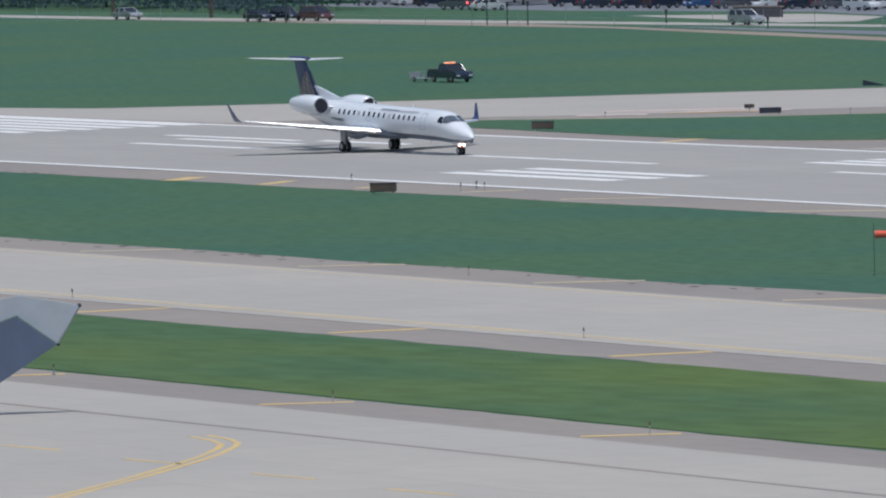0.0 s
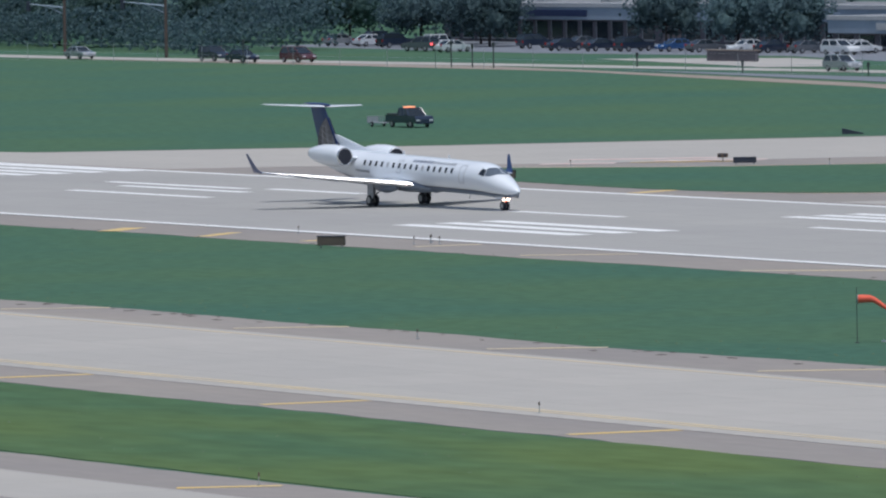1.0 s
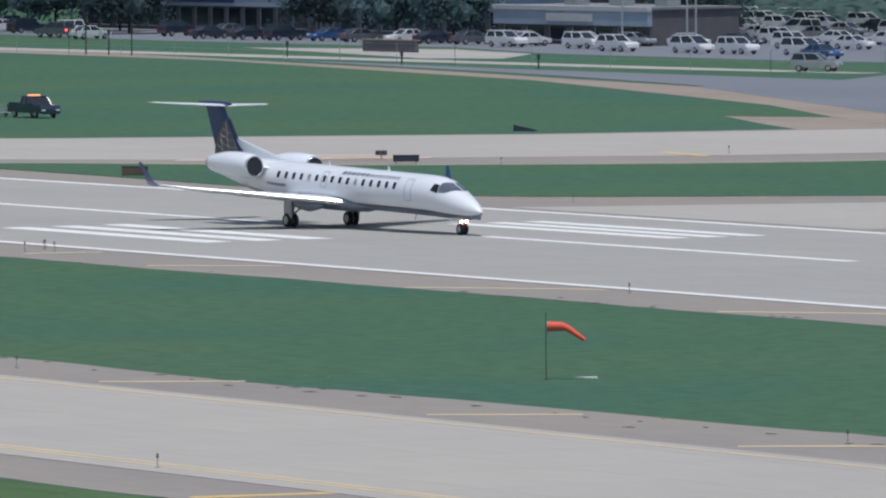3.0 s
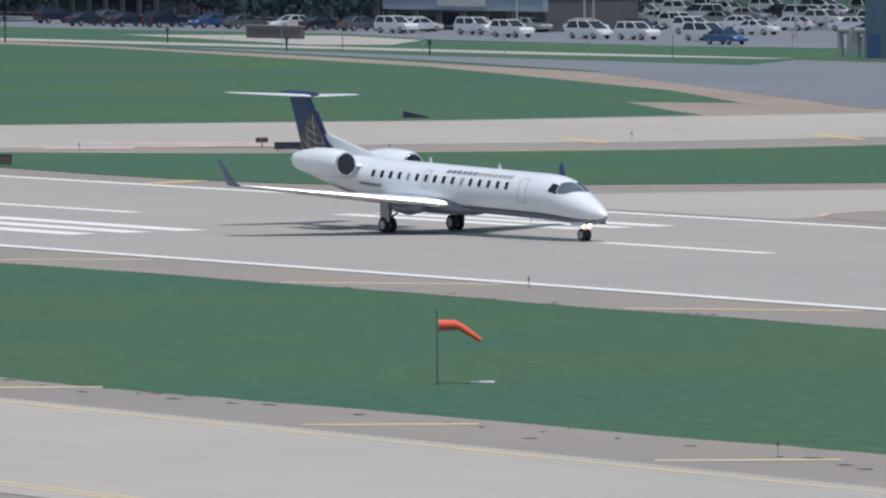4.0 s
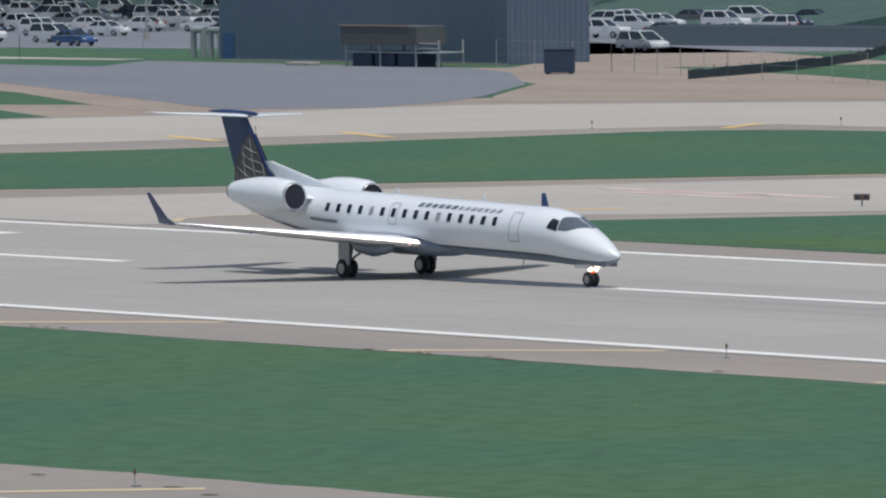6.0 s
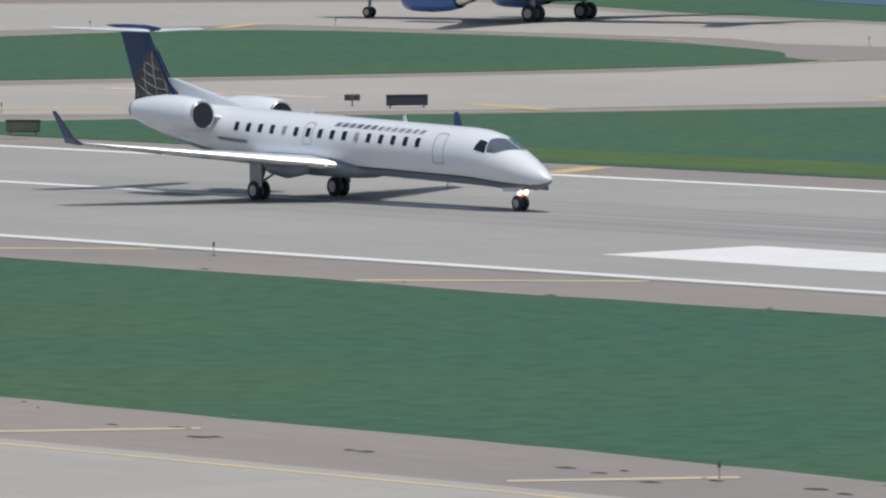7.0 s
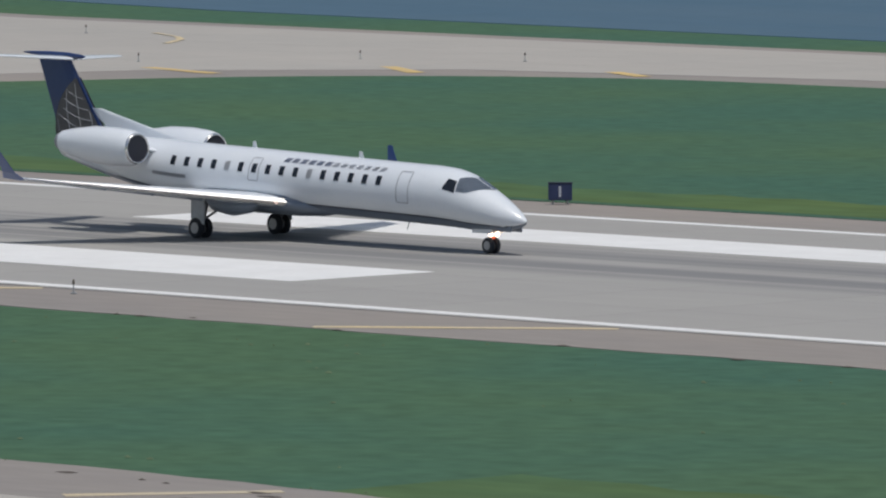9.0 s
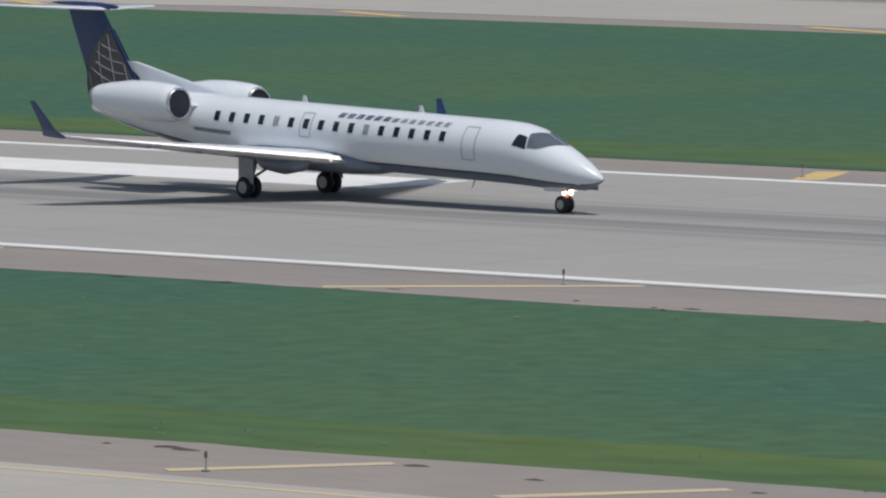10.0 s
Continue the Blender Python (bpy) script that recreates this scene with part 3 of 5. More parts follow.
def airfoil(x_le, chord, thick, y, z, vertical=False):
    """A closed wing section: leading edge at x_le, the chord running back."""
    out = []
    for t, s in ((0, 0), (0.02, 0.35), (0.1, 0.75), (0.3, 1.0), (0.6, 0.75), (1, 0.03), (1, -0.03), (0.6, -0.5), (0.3, -0.75), (0.1, -0.6), (0.02, -0.3)):
        h = s * thick / 2
        out.append((x_le - t * chord, y + h, z) if vertical else (x_le - t * chord, y, z + h))
    return out


def disc(bm, at, r, width, sides=20):
    return tube((at[0], at[1] - width / 2, at[2]), (at[0], at[1] + width / 2, at[2]), r, r, sides, bm)


def wheel(parent, x, y, r, width, name="wheel"):
    bm = disc(bmesh.new(), (x, y, r), r, width, 24)
    bmesh.ops.bevel(bm, geom=[e for e in bm.edges if abs(e.verts[0].co.y - e.verts[1].co.y) < 1e-4], offset=width * 0.22, segments=2, affect="EDGES")
    w = part(name, bm, RUBBER, parent, smooth=False)
    part("hub", disc(bmesh.new(), (x, y, r), r * 0.56, width * 1.04, 16), HUB, w, "grey metal wheel hub")
    return w


def wing_panel(sections, name, parent, mat, label=""):
    return part(name, loft([airfoil(*s) for s in sections]), mat, parent, label, smooth=False)


def regional_jet():
    jet = blank("regional_jet", label="white twin-engine regional jet rolling on the runway, navy tail", category="airplane")
    part("fuselage", fuselage(BODY, -46, 226, 48), WHITE, jet, "glossy white painted fuselage", True)
    part("belly", fuselage(BODY, 226, 314, 20), BELLY, jet, "grey painted belly", True)
    for a, b in ((-46.5, -42.0), (222.0, 226.5)):
        part("cheat_line", patch(BODY, 1.3, -21.0, a, b, 0.012, 40, 2), STRIPE, jet, "thin dark line along the belly edge")
    mirror = lambda p: 180 - p
    for f in (lambda p: p, mirror):
        for i in range(16):
            if i in (5, 11):
                mat = SHADE
            else:
                mat = GLASS
            x = -5.2 - 0.80 * i
            bm = patch(BODY, x + 0.14, x - 0.14, f(12), f(31), 0.014, 2, 4)
            part("cabin_window", bm, mat, jet)
        for x0, x1, p0, p1, nm in ((-3.5, -4.12, -16, 46, "service_door"), (-12.4 + 0.26, -12.4 - 0.26, -2, 44, "exit_hatch")):
            bm = bmesh.new()
            t = 0.045
            for q in ((x0 + t, x0, p0, p1), (x1, x1 - t, p0, p1), (x0, x1, p1, p1 + 2.2), (x0, x1, p0 - 2.2, p0)):
                grid = [[bm.verts.new(skin(BODY, x, f(q[2] + (q[3] - q[2]) * j / 8), o)) for j in range(9)] for x, o in ((q[0], 0.004), (q[0], 0.014), (q[1], 0.014), (q[1], 0.004))]
                for a, b in zip(grid, grid[1:]):
                    for j in range(8):
                        bm.faces.new((a[j], b[j], b[j + 1], a[j + 1]))
            part(nm, bm, SEAM, jet, "white door with a grey outline")
        # cockpit glass: side pane, front pane
        part("cockpit_window", patch(BODY, -1.02, -1.66, f(20), f(47), 0.014, 3, 5, -0.10, 0.12), GLASS, jet, "dark side cockpit pane")
        part("windshield", front_pane(f), WINDSHIELD, jet, "glass windshield with painted pale sky reflection")
    # titles as plain bars
    for i in range(6):
        x = -10.75 + 0.47 * i
        part("title_bar", patch(BODY, x - 0.16, x + 0.16, 41, 53, 0.013, 1, 3, 0.10), TITLE_DARK, jet, "slate blue lettering bar")
    for i in range(7):
        x = -7.95 + 0.45 * i
        part("title_bar", patch(BODY, x - 0.14, x + 0.14, 41, 52, 0.013, 1, 3, 0.10), TITLE_PALE, jet, "pale grey lettering bar")
    part("registration_bar", patch(BODY, -16.4, -18.4, -12, -5, 0.013, 4, 2), SEAM, jet, "grey lettering bar")
    # belly fairing
    rings = []
    for x, ry, rz, zc in ((-8.6, 0.4, 0.15, 1.3), (-9.6, 0.95, 0.36, 1.34), (-10.8, 1.25, 0.5, 1.4), (-13, 1.32, 0.54, 1.4), (-15.0, 1.25, 0.5, 1.42), (-16.8, 0.9, 0.36, 1.45), (-18.0, 0.4, 0.2, 1.5)):
        rings.append([(x, math.cos(2 * math.pi * k / 24) * ry, zc + math.sin(2 * math.pi * k / 24) * rz) for k in range(24)])
    part("wing_fairing", loft(rings), BELLY, jet, "grey wing root fairing", True)
    for s in (-1, 1):
        tip = 2.0
        wing_panel([(-10.4, 5.6, 0.62, s * 0.9, 1.42), (-11.9, 3.9, 0.46, s * 3.2, 1.58), (-14.2, 2.2, 0.25, s * 7.2, 1.83), (-15.8, 1.35, 0.15, s * 9.9, tip)], "wing", jet, WHITE, "long white swept wing")
        edge = [[(-10.38, s * 1.2, 1.45), (-10.55, s * 1.2, 1.60), (-10.55, s * 1.2, 1.32)], [(-15.78, s * 9.9, tip), (-15.86, s * 9.9, tip + 0.045), (-15.86, s * 9.9, tip - 0.04)]]
        part("leading_edge", loft([[Vector(p) + Vector((0.05, 0, 0.01)) for p in r] for r in edge]), ALU, jet, "bright polished leading edge")
        w = loft([airfoil(-15.8, 1.3, 0.14, s * 9.9, tip), airfoil(-16.15, 0.75, 0.10, s * 10.1, tip + 0.25), airfoil(-16.95, 0.30, 0.06, s * 10.4, tip + 1.25)])
        part("winglet", w, NAVY, jet, "upturned navy winglet")
        for y in (3.4, 5.2, 7.0):
            x = -14.0 - (y - 3.4) * 0.42
            part("flap_fairing", tube((x + 1.1, s * y, 1.62 + (y - 3) * 0.085 - 0.16), (x - 2.6, s * y, 1.62 + (y - 3) * 0.085 - 0.22), 0.14, 0.04, 8), BELLY, jet)
        # engine on the rear fuselage
        eng = []
        for x, r in ((-18.25, 0.56), (-18.35, 0.65), (-18.7, 0.72), (-19.6, 0.77), (-20.8, 0.74), (-22.0, 0.58), (-22.6, 0.46)):
            eng.append([(x, s * 2.05 + r * math.cos(2 * math.pi * k / 28), 3.05 + r * math.sin(2 * math.pi * k / 28)) for k in range(28)])
        e = part("engine_nacelle", loft(eng, cap=False), WHITE, jet, "white rear engine nacelle", True)
        lip = []
        for x, r in ((-18.30, 0.61), (-18.20, 0.59), (-18.18, 0.56), (-18.24, 0.52)):
            lip.append([(x, s * 2.05 + r * math.cos(2 * math.pi * k / 28), 3.05 + r * math.sin(2 * math.pi * k / 28)) for k in range(28)])
        part("intake_lip", loft(lip, cap=False), ALU, e, "polished intake lip", True)
        duct = []
        for x, r in ((-18.22, 0.53), (-19.1, 0.51), (-19.12, 0.10)):
            duct.append([(x, s * 2.05 + r * math.cos(2 * math.pi * k / 28), 3.05 + r * math.sin(2 * math.pi * k / 28)) for k in range(28)])
        part("intake_duct", loft(duct), DUCT, e, "dark engine intake")
        part("exhaust", tube((-22.4, s * 2.05, 3.05), (-22.9, s * 2.05, 3.05), 0.43, 0.34, 20), STEEL, e, "grey metal exhaust")
        part("pylon", loft([airfoil(-18.4, 3.4, 0.36, s * 0.9, 2.95), airfoil(-18.8, 2.9, 0.26, s * 1.5, 3.02)]), WHITE, jet)
        # main gear
        leg = part("main_gear", tube((-14.45, s * 2.05, 0.45), (-14.1, s * 2.0, 1.75), 0.11, 0.15, 10), STEEL, jet, "grey main landing gear leg")
        part("gear_brace", tube((-14.3, s * 2.0, 0.75), (-13.4, s * 1.5, 1.4), 0.05, 0.05, 8), STEEL, leg)
        part("gear_door", box(-14.75, -13.95, s * 2.05 - (0.26 if s < 0 else -0.22), s * 2.05 - (0.22 if s < 0 else -0.26), 0.55, 1.62, 0.02), PALE_STEEL, leg, "pale grey gear door")
        for d in (-0.21, 0.21):
            wheel(leg, -14.45, s * 2.05 + d, 0.40, 0.24)
        rings = [[(x, s * 1.95 + ry * math.cos(2 * math.pi * k / 14), z + rz * math.sin(2 * math.pi * k / 14)) for k in range(14)] for x, ry, rz, z in ((-11.3, 0.1, 0.05, 1.3), (-11.7, 0.4, 0.26, 1.22), (-12.6, 0.5, 0.36, 1.15), (-13.6, 0.42, 0.3, 1.2), (-14.2, 0.1, 0.05, 1.35))]
        part("gear_bay_fairing", loft(rings), BELLY, jet, "grey bulged fairing under the wing root", True)
        part("wing_root_lamp", bmesh_ball((-10.5, s * 1.62, 1.47), 0.07), LAMP_SOFT, jet, "small lit landing lamp")
    # fin with its dorsal fillet, tailplane and bullet
    fin = [airfoil(-22.15, 3.4, 0.30, 0, 2.95, True), airfoil(-22.95, 2.7, 0.26, 0, 3.9, True), airfoil(-24.65, 2.0, 0.20, 0, 6.20, True)]
    part("tail_fin", loft(fin), NAVY, jet, "navy tail fin with a muted gold globe")
    dorsal = [airfoil(-17.6, 5.0, 0.10, 0, 3.36, True), airfoil(-19.6, 3.0, 0.14, 0, 3.75, True), airfoil(-22.75, 0.95, 0.12, 0, 4.36, True)]
    part("dorsal_fillet", loft(dorsal), WHITE, jet, "white dorsal fillet before the fin")
    for s in (-1, 1):
        globe_on_fin(jet, s)
        wing_panel([(-24.4, 2.2, 0.2, s * 0.1, 6.24), (-25.85, 1.15, 0.09, s * 3.75, 6.30), (-26.1, 0.85, 0.05, s * 3.85, 6.30)], "tailplane", jet, WHITE, "white tailplane")
    rings = []
    for x, r in ((-23.8, 0.02), (-24.0, 0.08), (-24.8, 0.13), (-26.1, 0.12), (-27.2, 0.06), (-27.6, 0.02)):
        rings.append([(x, r * math.cos(2 * math.pi * k / 14), 6.36 + r * math.sin(2 * math.pi * k / 14)) for k in range(14)])
    part("tail_bullet", loft(rings), NAVY, jet, "navy bullet fairing on the tail", True)
    # aerials
    for x, h, c in ((-7.2, 0.25, WHITE), (-13.4, 0.25, WHITE)):
        part("aerial", loft([airfoil(x, 0.32, 0.05, 0, 3.36, True), airfoil(x - 0.12, 0.16, 0.03, 0, 3.4 + h, True)]), c, jet, "blade aerial")
    part("aerial", tube((-4.6, 0, 1.12), (-4.75, 0, 0.8), 0.025, 0.015, 6), STEEL, jet)
    part("tail_cone_lamp", bmesh_ball((-25.2, 0, 2.67), 0.06), GLASS, jet)
    for y in (-0.30, 0.26):
        part("nose_gear_door", box(0.30, 1.42, y, y + 0.04, 1.13, 1.50, 0.015), BELLY, jet, "grey open nose gear door")
    # nose gear with its lamps
    leg = part("nose_gear", tube((0, 0, 0.3), (-0.12, 0, 1.3), 0.07, 0.09, 10), STEEL, jet, "grey nose landing gear leg")
    for y in (-0.15, 0.15):
        wheel(leg, 0, y, 0.31, 0.17)
        part("taxi_lamp", bmesh_ball((0.16, y * 1.1, 0.74), 0.095), LAMP_WARM, leg, "lit warm landing lamp")
    # No third lamp: an emissive ball stands in for the lamps' red glow.
    part("gear_lamp_glow", bmesh_ball((0.13, 0, 0.62), 0.06), GLOW_RED, leg, "dull red glow below the two lamps")
    for s in (-1, 1):
        part("gear_door", box(-0.75, 0.35, s * 0.30 - 0.015, s * 0.30 + 0.015, 0.78, 1.12, 0.01), WHITE, leg)
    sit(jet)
    return jet


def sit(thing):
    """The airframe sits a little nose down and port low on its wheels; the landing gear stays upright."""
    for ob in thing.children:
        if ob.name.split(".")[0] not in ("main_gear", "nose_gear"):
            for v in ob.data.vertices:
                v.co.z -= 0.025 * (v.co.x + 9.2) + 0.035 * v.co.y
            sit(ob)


def bmesh_ball(at, r):
    bm = bmesh.new()
    bmesh.ops.create_uvsphere(bm, u_segments=12, v_segments=8, radius=r, matrix=Matrix.Translation(at))
    return bm


def fin_point(x, z, s):
    """A point on the fin's side, a little proud of it."""
    t = max(0.0, min(1.0, (z - 2.95) / 3.3))
    return Vector((x, s * (0.165 - 0.045 * t), z))


def globe_on_fin(jet, s):
    """The tail's globe: a disc cut off by the fin's edges, with thin grid arcs."""
    cx, cz, r = -23.25, 3.5, 2.2
    lead = lambda z: -22.15 - (z - 2.95) * 0.842 if z < 3.9 else -22.95 - (z - 3.9) * 0.739
    trail = lambda z: -25.55 - (z - 2.95) * 0.105 if z < 3.9 else -25.65 - (z - 3.9) * 0.435
    bm = bmesh.new()
    rows = []
    n = 16
    for i in range(n + 1):
        z = 3.2 + (cz + r - 0.02 - 3.2) * i / n
        half = math.sqrt(max(0, r * r - (z - cz) ** 2))
        a, b = min(cx + half, lead(z) - 0.06), max(cx - half, trail(z) + 0.10)
        b = min(b, a - 0.004)
        rows.append((bm.verts.new(fin_point(a, z, s)), bm.verts.new(fin_point(b, z, s))))
    for (a, b), (c, d) in zip(rows, rows[1:]):
        bm.faces.new((a, b, d, c))
    bmesh.ops.solidify(bm, geom=bm.faces[:], thickness=0.008)
    disc_ob = part("tail_globe", bm, GOLD, jet, "muted gold globe disc")
    inside = lambda x, z: math.hypot(x - cx, z - cz) < r - 0.05 and trail(z) + 0.14 < x < lead(z) - 0.10 and z > 3.3

    def grid_curve(points):
        for p, q in zip(points, points[1:]):
            if inside(*p) and inside(*q):
                part("grid_line", tube(fin_point(*p, s * 1.02), fin_point(*q, s * 1.02), 0.016, 0.016, 5), LINE, disc_ob)
    for bow in (-0.75, -0.45, -0.12, 0.22, 0.55):  # meridians
        grid_curve([(cx - 0.35 + bow * r * math.cos(a) - 0.30 * math.sin(a) * r, cz + r * math.sin(a)) for a in (radians(-5 + 12 * k) for k in range(9))])
    for lat in (0.15, 0.55, 0.95, 1.35):  # parallels
        grid_curve([(cx - 2.0 + 0.3 * k, cz + lat + 0.16 * (0.3 * k - 1.5) ** 2 - 0.12 * k * 0.3) for k in range(14)])


jet = regional_jet()


# ---- the blue airliner ----
LINER = [(4.0, 3.05, 0.05, 0.05), (3.8, 3.08, 0.45, 0.42), (3.2, 3.15, 0.92, 0.85), (2.2, 3.28, 1.36, 1.28), (1.0, 3.42, 1.68, 1.66), (-0.4, 3.52, 1.84, 1.90), (-2.0, 3.55, 1.88, 2.0),
         (-21.5, 3.55, 1.88, 2.0), (-25.0, 3.85, 1.75, 1.70), (-29.0, 4.35, 1.25, 1.20), (-32.5, 4.80, 0.60, 0.65), (-34.5, 5.0, 0.15, 0.2)]


def airliner():
    ob = blank("airliner", label="bright blue twin-jet airliner with red and tan tail bands, taxiing", category="airplane")
    part("fuselage", fuselage(LINER, -110, 250, 56), BLUE, ob, "bright blue fuselage", True)
    for x0, x1, mat, lab in ((-23.6, -26.0, TAN, "tan grey band"), (-26.0, -28.4, PURPLE, "plum band"), (-28.4, -30.6, RED, "red band"), (-30.6, -31.4, ORANGE, "orange band")):
        for f in (lambda p: p, lambda p: 180 - p):
            part("tail_band", patch(LINER, x0, x1, f(-70), f(80), 0.02, 4, 14, -3.4), mat, ob, lab)
    for f in (lambda p: p, lambda p: 180 - p):
        for i in range(26):
            x = -3.6 - 0.51 * i - (0.5 if i > 12 else 0)
            part("cabin_window", patch(LINER, x + 0.12, x - 0.12, f(14), f(25), 0.02, 1, 3), GLASS, ob)
        part("windshield", patch(LINER, 1.6, 0.75, f(36), f(60), 0.02, 3, 4, -0.5), GLASS, ob, "dark cockpit glass")
        part("tail_bar", patch(LINER, 2.2, 1.2, f(-2), f(4), 0.02, 2, 2), SEAM, ob, "pale lettering bar")
        red = bmesh.new()
        n, rings = 20, []
        for q in (0.02, 0.25, 0.5, 0.75, 1.0):
            rings.append([red.verts.new(skin(LINER, -5.3 + 1.35 * q * math.cos(2 * math.pi * k / n), f(-4 + 38 * q * math.sin(2 * math.pi * k / n)), 0.03)) for k in range(n)])
        for a, b in zip(rings, rings[1:]):
            for k in range(n):
                red.faces.new((a[k], a[(k + 1) % n], b[(k + 1) % n], b[k]))
        part("emblem", red, RED, ob, "round red emblem")
        part("emblem_bar", patch(LINER, -5.15, -5.4, f(-28), f(18), 0.045, 1, 8, 0.5), ORANGE, ob)
    for s in (-1, 1):
        wing_panel([(-9.0, 8.4, 0.95, s * 1.5, 2.55), (-12.2, 5.2, 0.6, s * 5.6, 2.9), (-18.0, 1.7, 0.2, s * 16.4, 3.9)], "wing", ob, WING_GREY, "grey swept wing")
        part("winglet", loft([airfoil(-18.0, 1.7, 0.2, s * 16.4, 3.9), airfoil(-19.6, 0.8, 0.1, s * 17.1, 6.2)]), BLUE, ob, "blue upturned winglet")
        eng = []
        for x, r in ((-7.0, 0.86), (-7.1, 0.97), (-7.7, 1.08), (-9.0, 1.12), (-10.4, 1.0), (-11.2, 0.80)):
            eng.append([(x, s * 4.83 + r * 1.06 * math.cos(2 * math.pi * k / 28), 1.62 + r * math.sin(2 * math.pi * k / 28) * (1.0 if math.sin(2 * math.pi * k / 28) > 0 else 0.9)) for k in range(28)])
        e = part("engine_nacelle", loft(eng, cap=False), BLUE, ob, "blue engine nacelle", True)
        duct = [[(x, s * 4.83 + r * math.cos(2 * math.pi * k / 28), 1.62 + r * math.sin(2 * math.pi * k / 28) * 0.95) for k in range(28)] for x, r in ((-7.02, 0.84), (-8.2, 0.8), (-8.3, 0.1))]
        part("intake_duct", loft(duct), DUCT, e, "dark engine intake")
        part("exhaust", tube((-11.0, s * 4.83, 1.65), (-12.3, s * 4.83, 1.7), 0.66, 0.38, 20), ALU, e, "bright metal exhaust")
        part("pylon", box(-11.8, -8.2, s * 4.83 - 0.18, s * 4.83 + 0.18, 2.3, 2.85, 0.05), WING_GREY, ob)
        wing_panel([(-28.6, 3.8, 0.4, s * 0.6, 5.0), (-32.6, 1.5, 0.16, s * 7.1, 5.7)], "tailplane", ob, WING_GREY)
        leg = part("main_gear", tube((-15.6, s * 2.86, 0.5), (-15.4, s * 2.7, 2.5), 0.16, 0.2, 10), STEEL, ob, "grey main gear leg")
        for d in (-0.43, 0.43):
            wheel(leg, -15.6, s * 2.86 + d, 0.56, 0.4)
    part("tail_fin", loft([airfoil(-26.2, 6.6, 0.6, 0, 5.2, True), airfoil(-32.6, 2.6, 0.25, 0, 12.4, True)]), ORANGE, ob, "orange tail fin")
    rings = []
    for x, ry, rz in ((-7.0, 0.6, 0.2), (-9.0, 1.8, 0.7), (-13, 2.1, 0.9), (-17.5, 1.9, 0.8), (-20.0, 0.6, 0.2)):
        rings.append([(x, math.cos(2 * math.pi * k / 24) * ry, 2.1 + math.sin(2 * math.pi * k / 24) * rz) for k in range(24)])
    part("wing_fairing", loft(rings), WING_GREY, ob, "grey wing root fairing", True)
    leg = part("nose_gear", tube((0, 0, 0.35), (-0.1, 0, 1.8), 0.1, 0.12, 10), STEEL, ob, "grey nose gear leg")
    for y in (-0.22, 0.22):
        wheel(leg, 0, y, 0.36, 0.22)
    for s in (-1, 1):
        part("gear_door", box(-0.9, 0.6, s * 0.4 - 0.02, s * 0.4 + 0.02, 1.25, 1.8, 0.02), BLUE, leg)
    return ob


liner = airliner()


# ---- airfield fixtures ----
def edge_light(at, label="slim metal runway edge light on a stake"):
    ob = blank("edge_light", at, label=label, category="light", group="airfield edge lights")
    part("stake", tube((0, 0, 0), (0, 0, 0.36), 0.022, 0.018, 8), GALV, ob)
    part("lamp_head", tube((0, 0, 0.34), (0, 0, 0.5), 0.05, 0.03, 10), SIGN_BROWN, ob, "small dull lens head")
    part("base_plate", tube((0, 0, 0), (0, 0, 0.03), 0.12, 0.12, 12), GALV, ob)
    return ob


light = edge_light((109.7, -23.9, 0.045))
for x, y in [(50.5, -23.9), (168, -24.2), (222.5, -24.2), (274.0, -24.2), (335, -24.2), (32, -23.5), (51.9, -25.9), (53.2, -24.8), (51.3, -24.4), (146, -77), (202, -101.5), (205.6, -74.8), (255.6, -75.0), (307.6, -78.5), (147.4, -101.8),
             (232.4, -131.2), (260.6, -131.6), (205, -131.2), (53.6, 34.1), (76.2, 26.5), (80.5, 26.5), (53.4, 40.8), (62, 43.5), (80.1, 97.2), (84, 111.8), (90.1, 123.6), (99, 128), (-49, 84), (-46, 103), (-36, 122), (-27, 135), (27, 133),
             (35, 128), (40, 124.5), (52, 138), (245.4, 24.3), (184, 24.3), (123, 24.3), (-40, 60), (-55, 46), (16, 31), (119, 24.3)]:
    copy_thing(light, pose(x, y, 0.04))


def guidance_sign(at, turn, w, h, mat, label, deep=0.35):
    ob = blank("guidance_sign", at, turn, label=label, category="sign", group="airfield guidance signs")
    part("cabinet", box(-w / 2, w / 2, -deep / 2, deep / 2, 0.14, 0.14 + h, 0.03), mat, ob)
    part("face", box(-w / 2 + 0.06, w / 2 - 0.06, -deep / 2 - 0.012, -deep / 2 + 0.004, 0.20, 0.08 + h), mat, ob)
    part("top_cap", box(-w / 2 - 0.03, w / 2 + 0.03, -deep / 2 - 0.03, deep / 2 + 0.03, 0.14 + h, 0.18 + h, 0.01), SIGN_BLACK, ob)
    n = max(2, int(w / 0.8))
    for i in range(n):
        x = -w / 2 + 0.2 + (w - 0.4) * i / (n - 1)
        part("leg", tube((x, 0, -0.02), (x, 0, 0.15), 0.05, 0.05, 8), GALV, ob)
    return ob


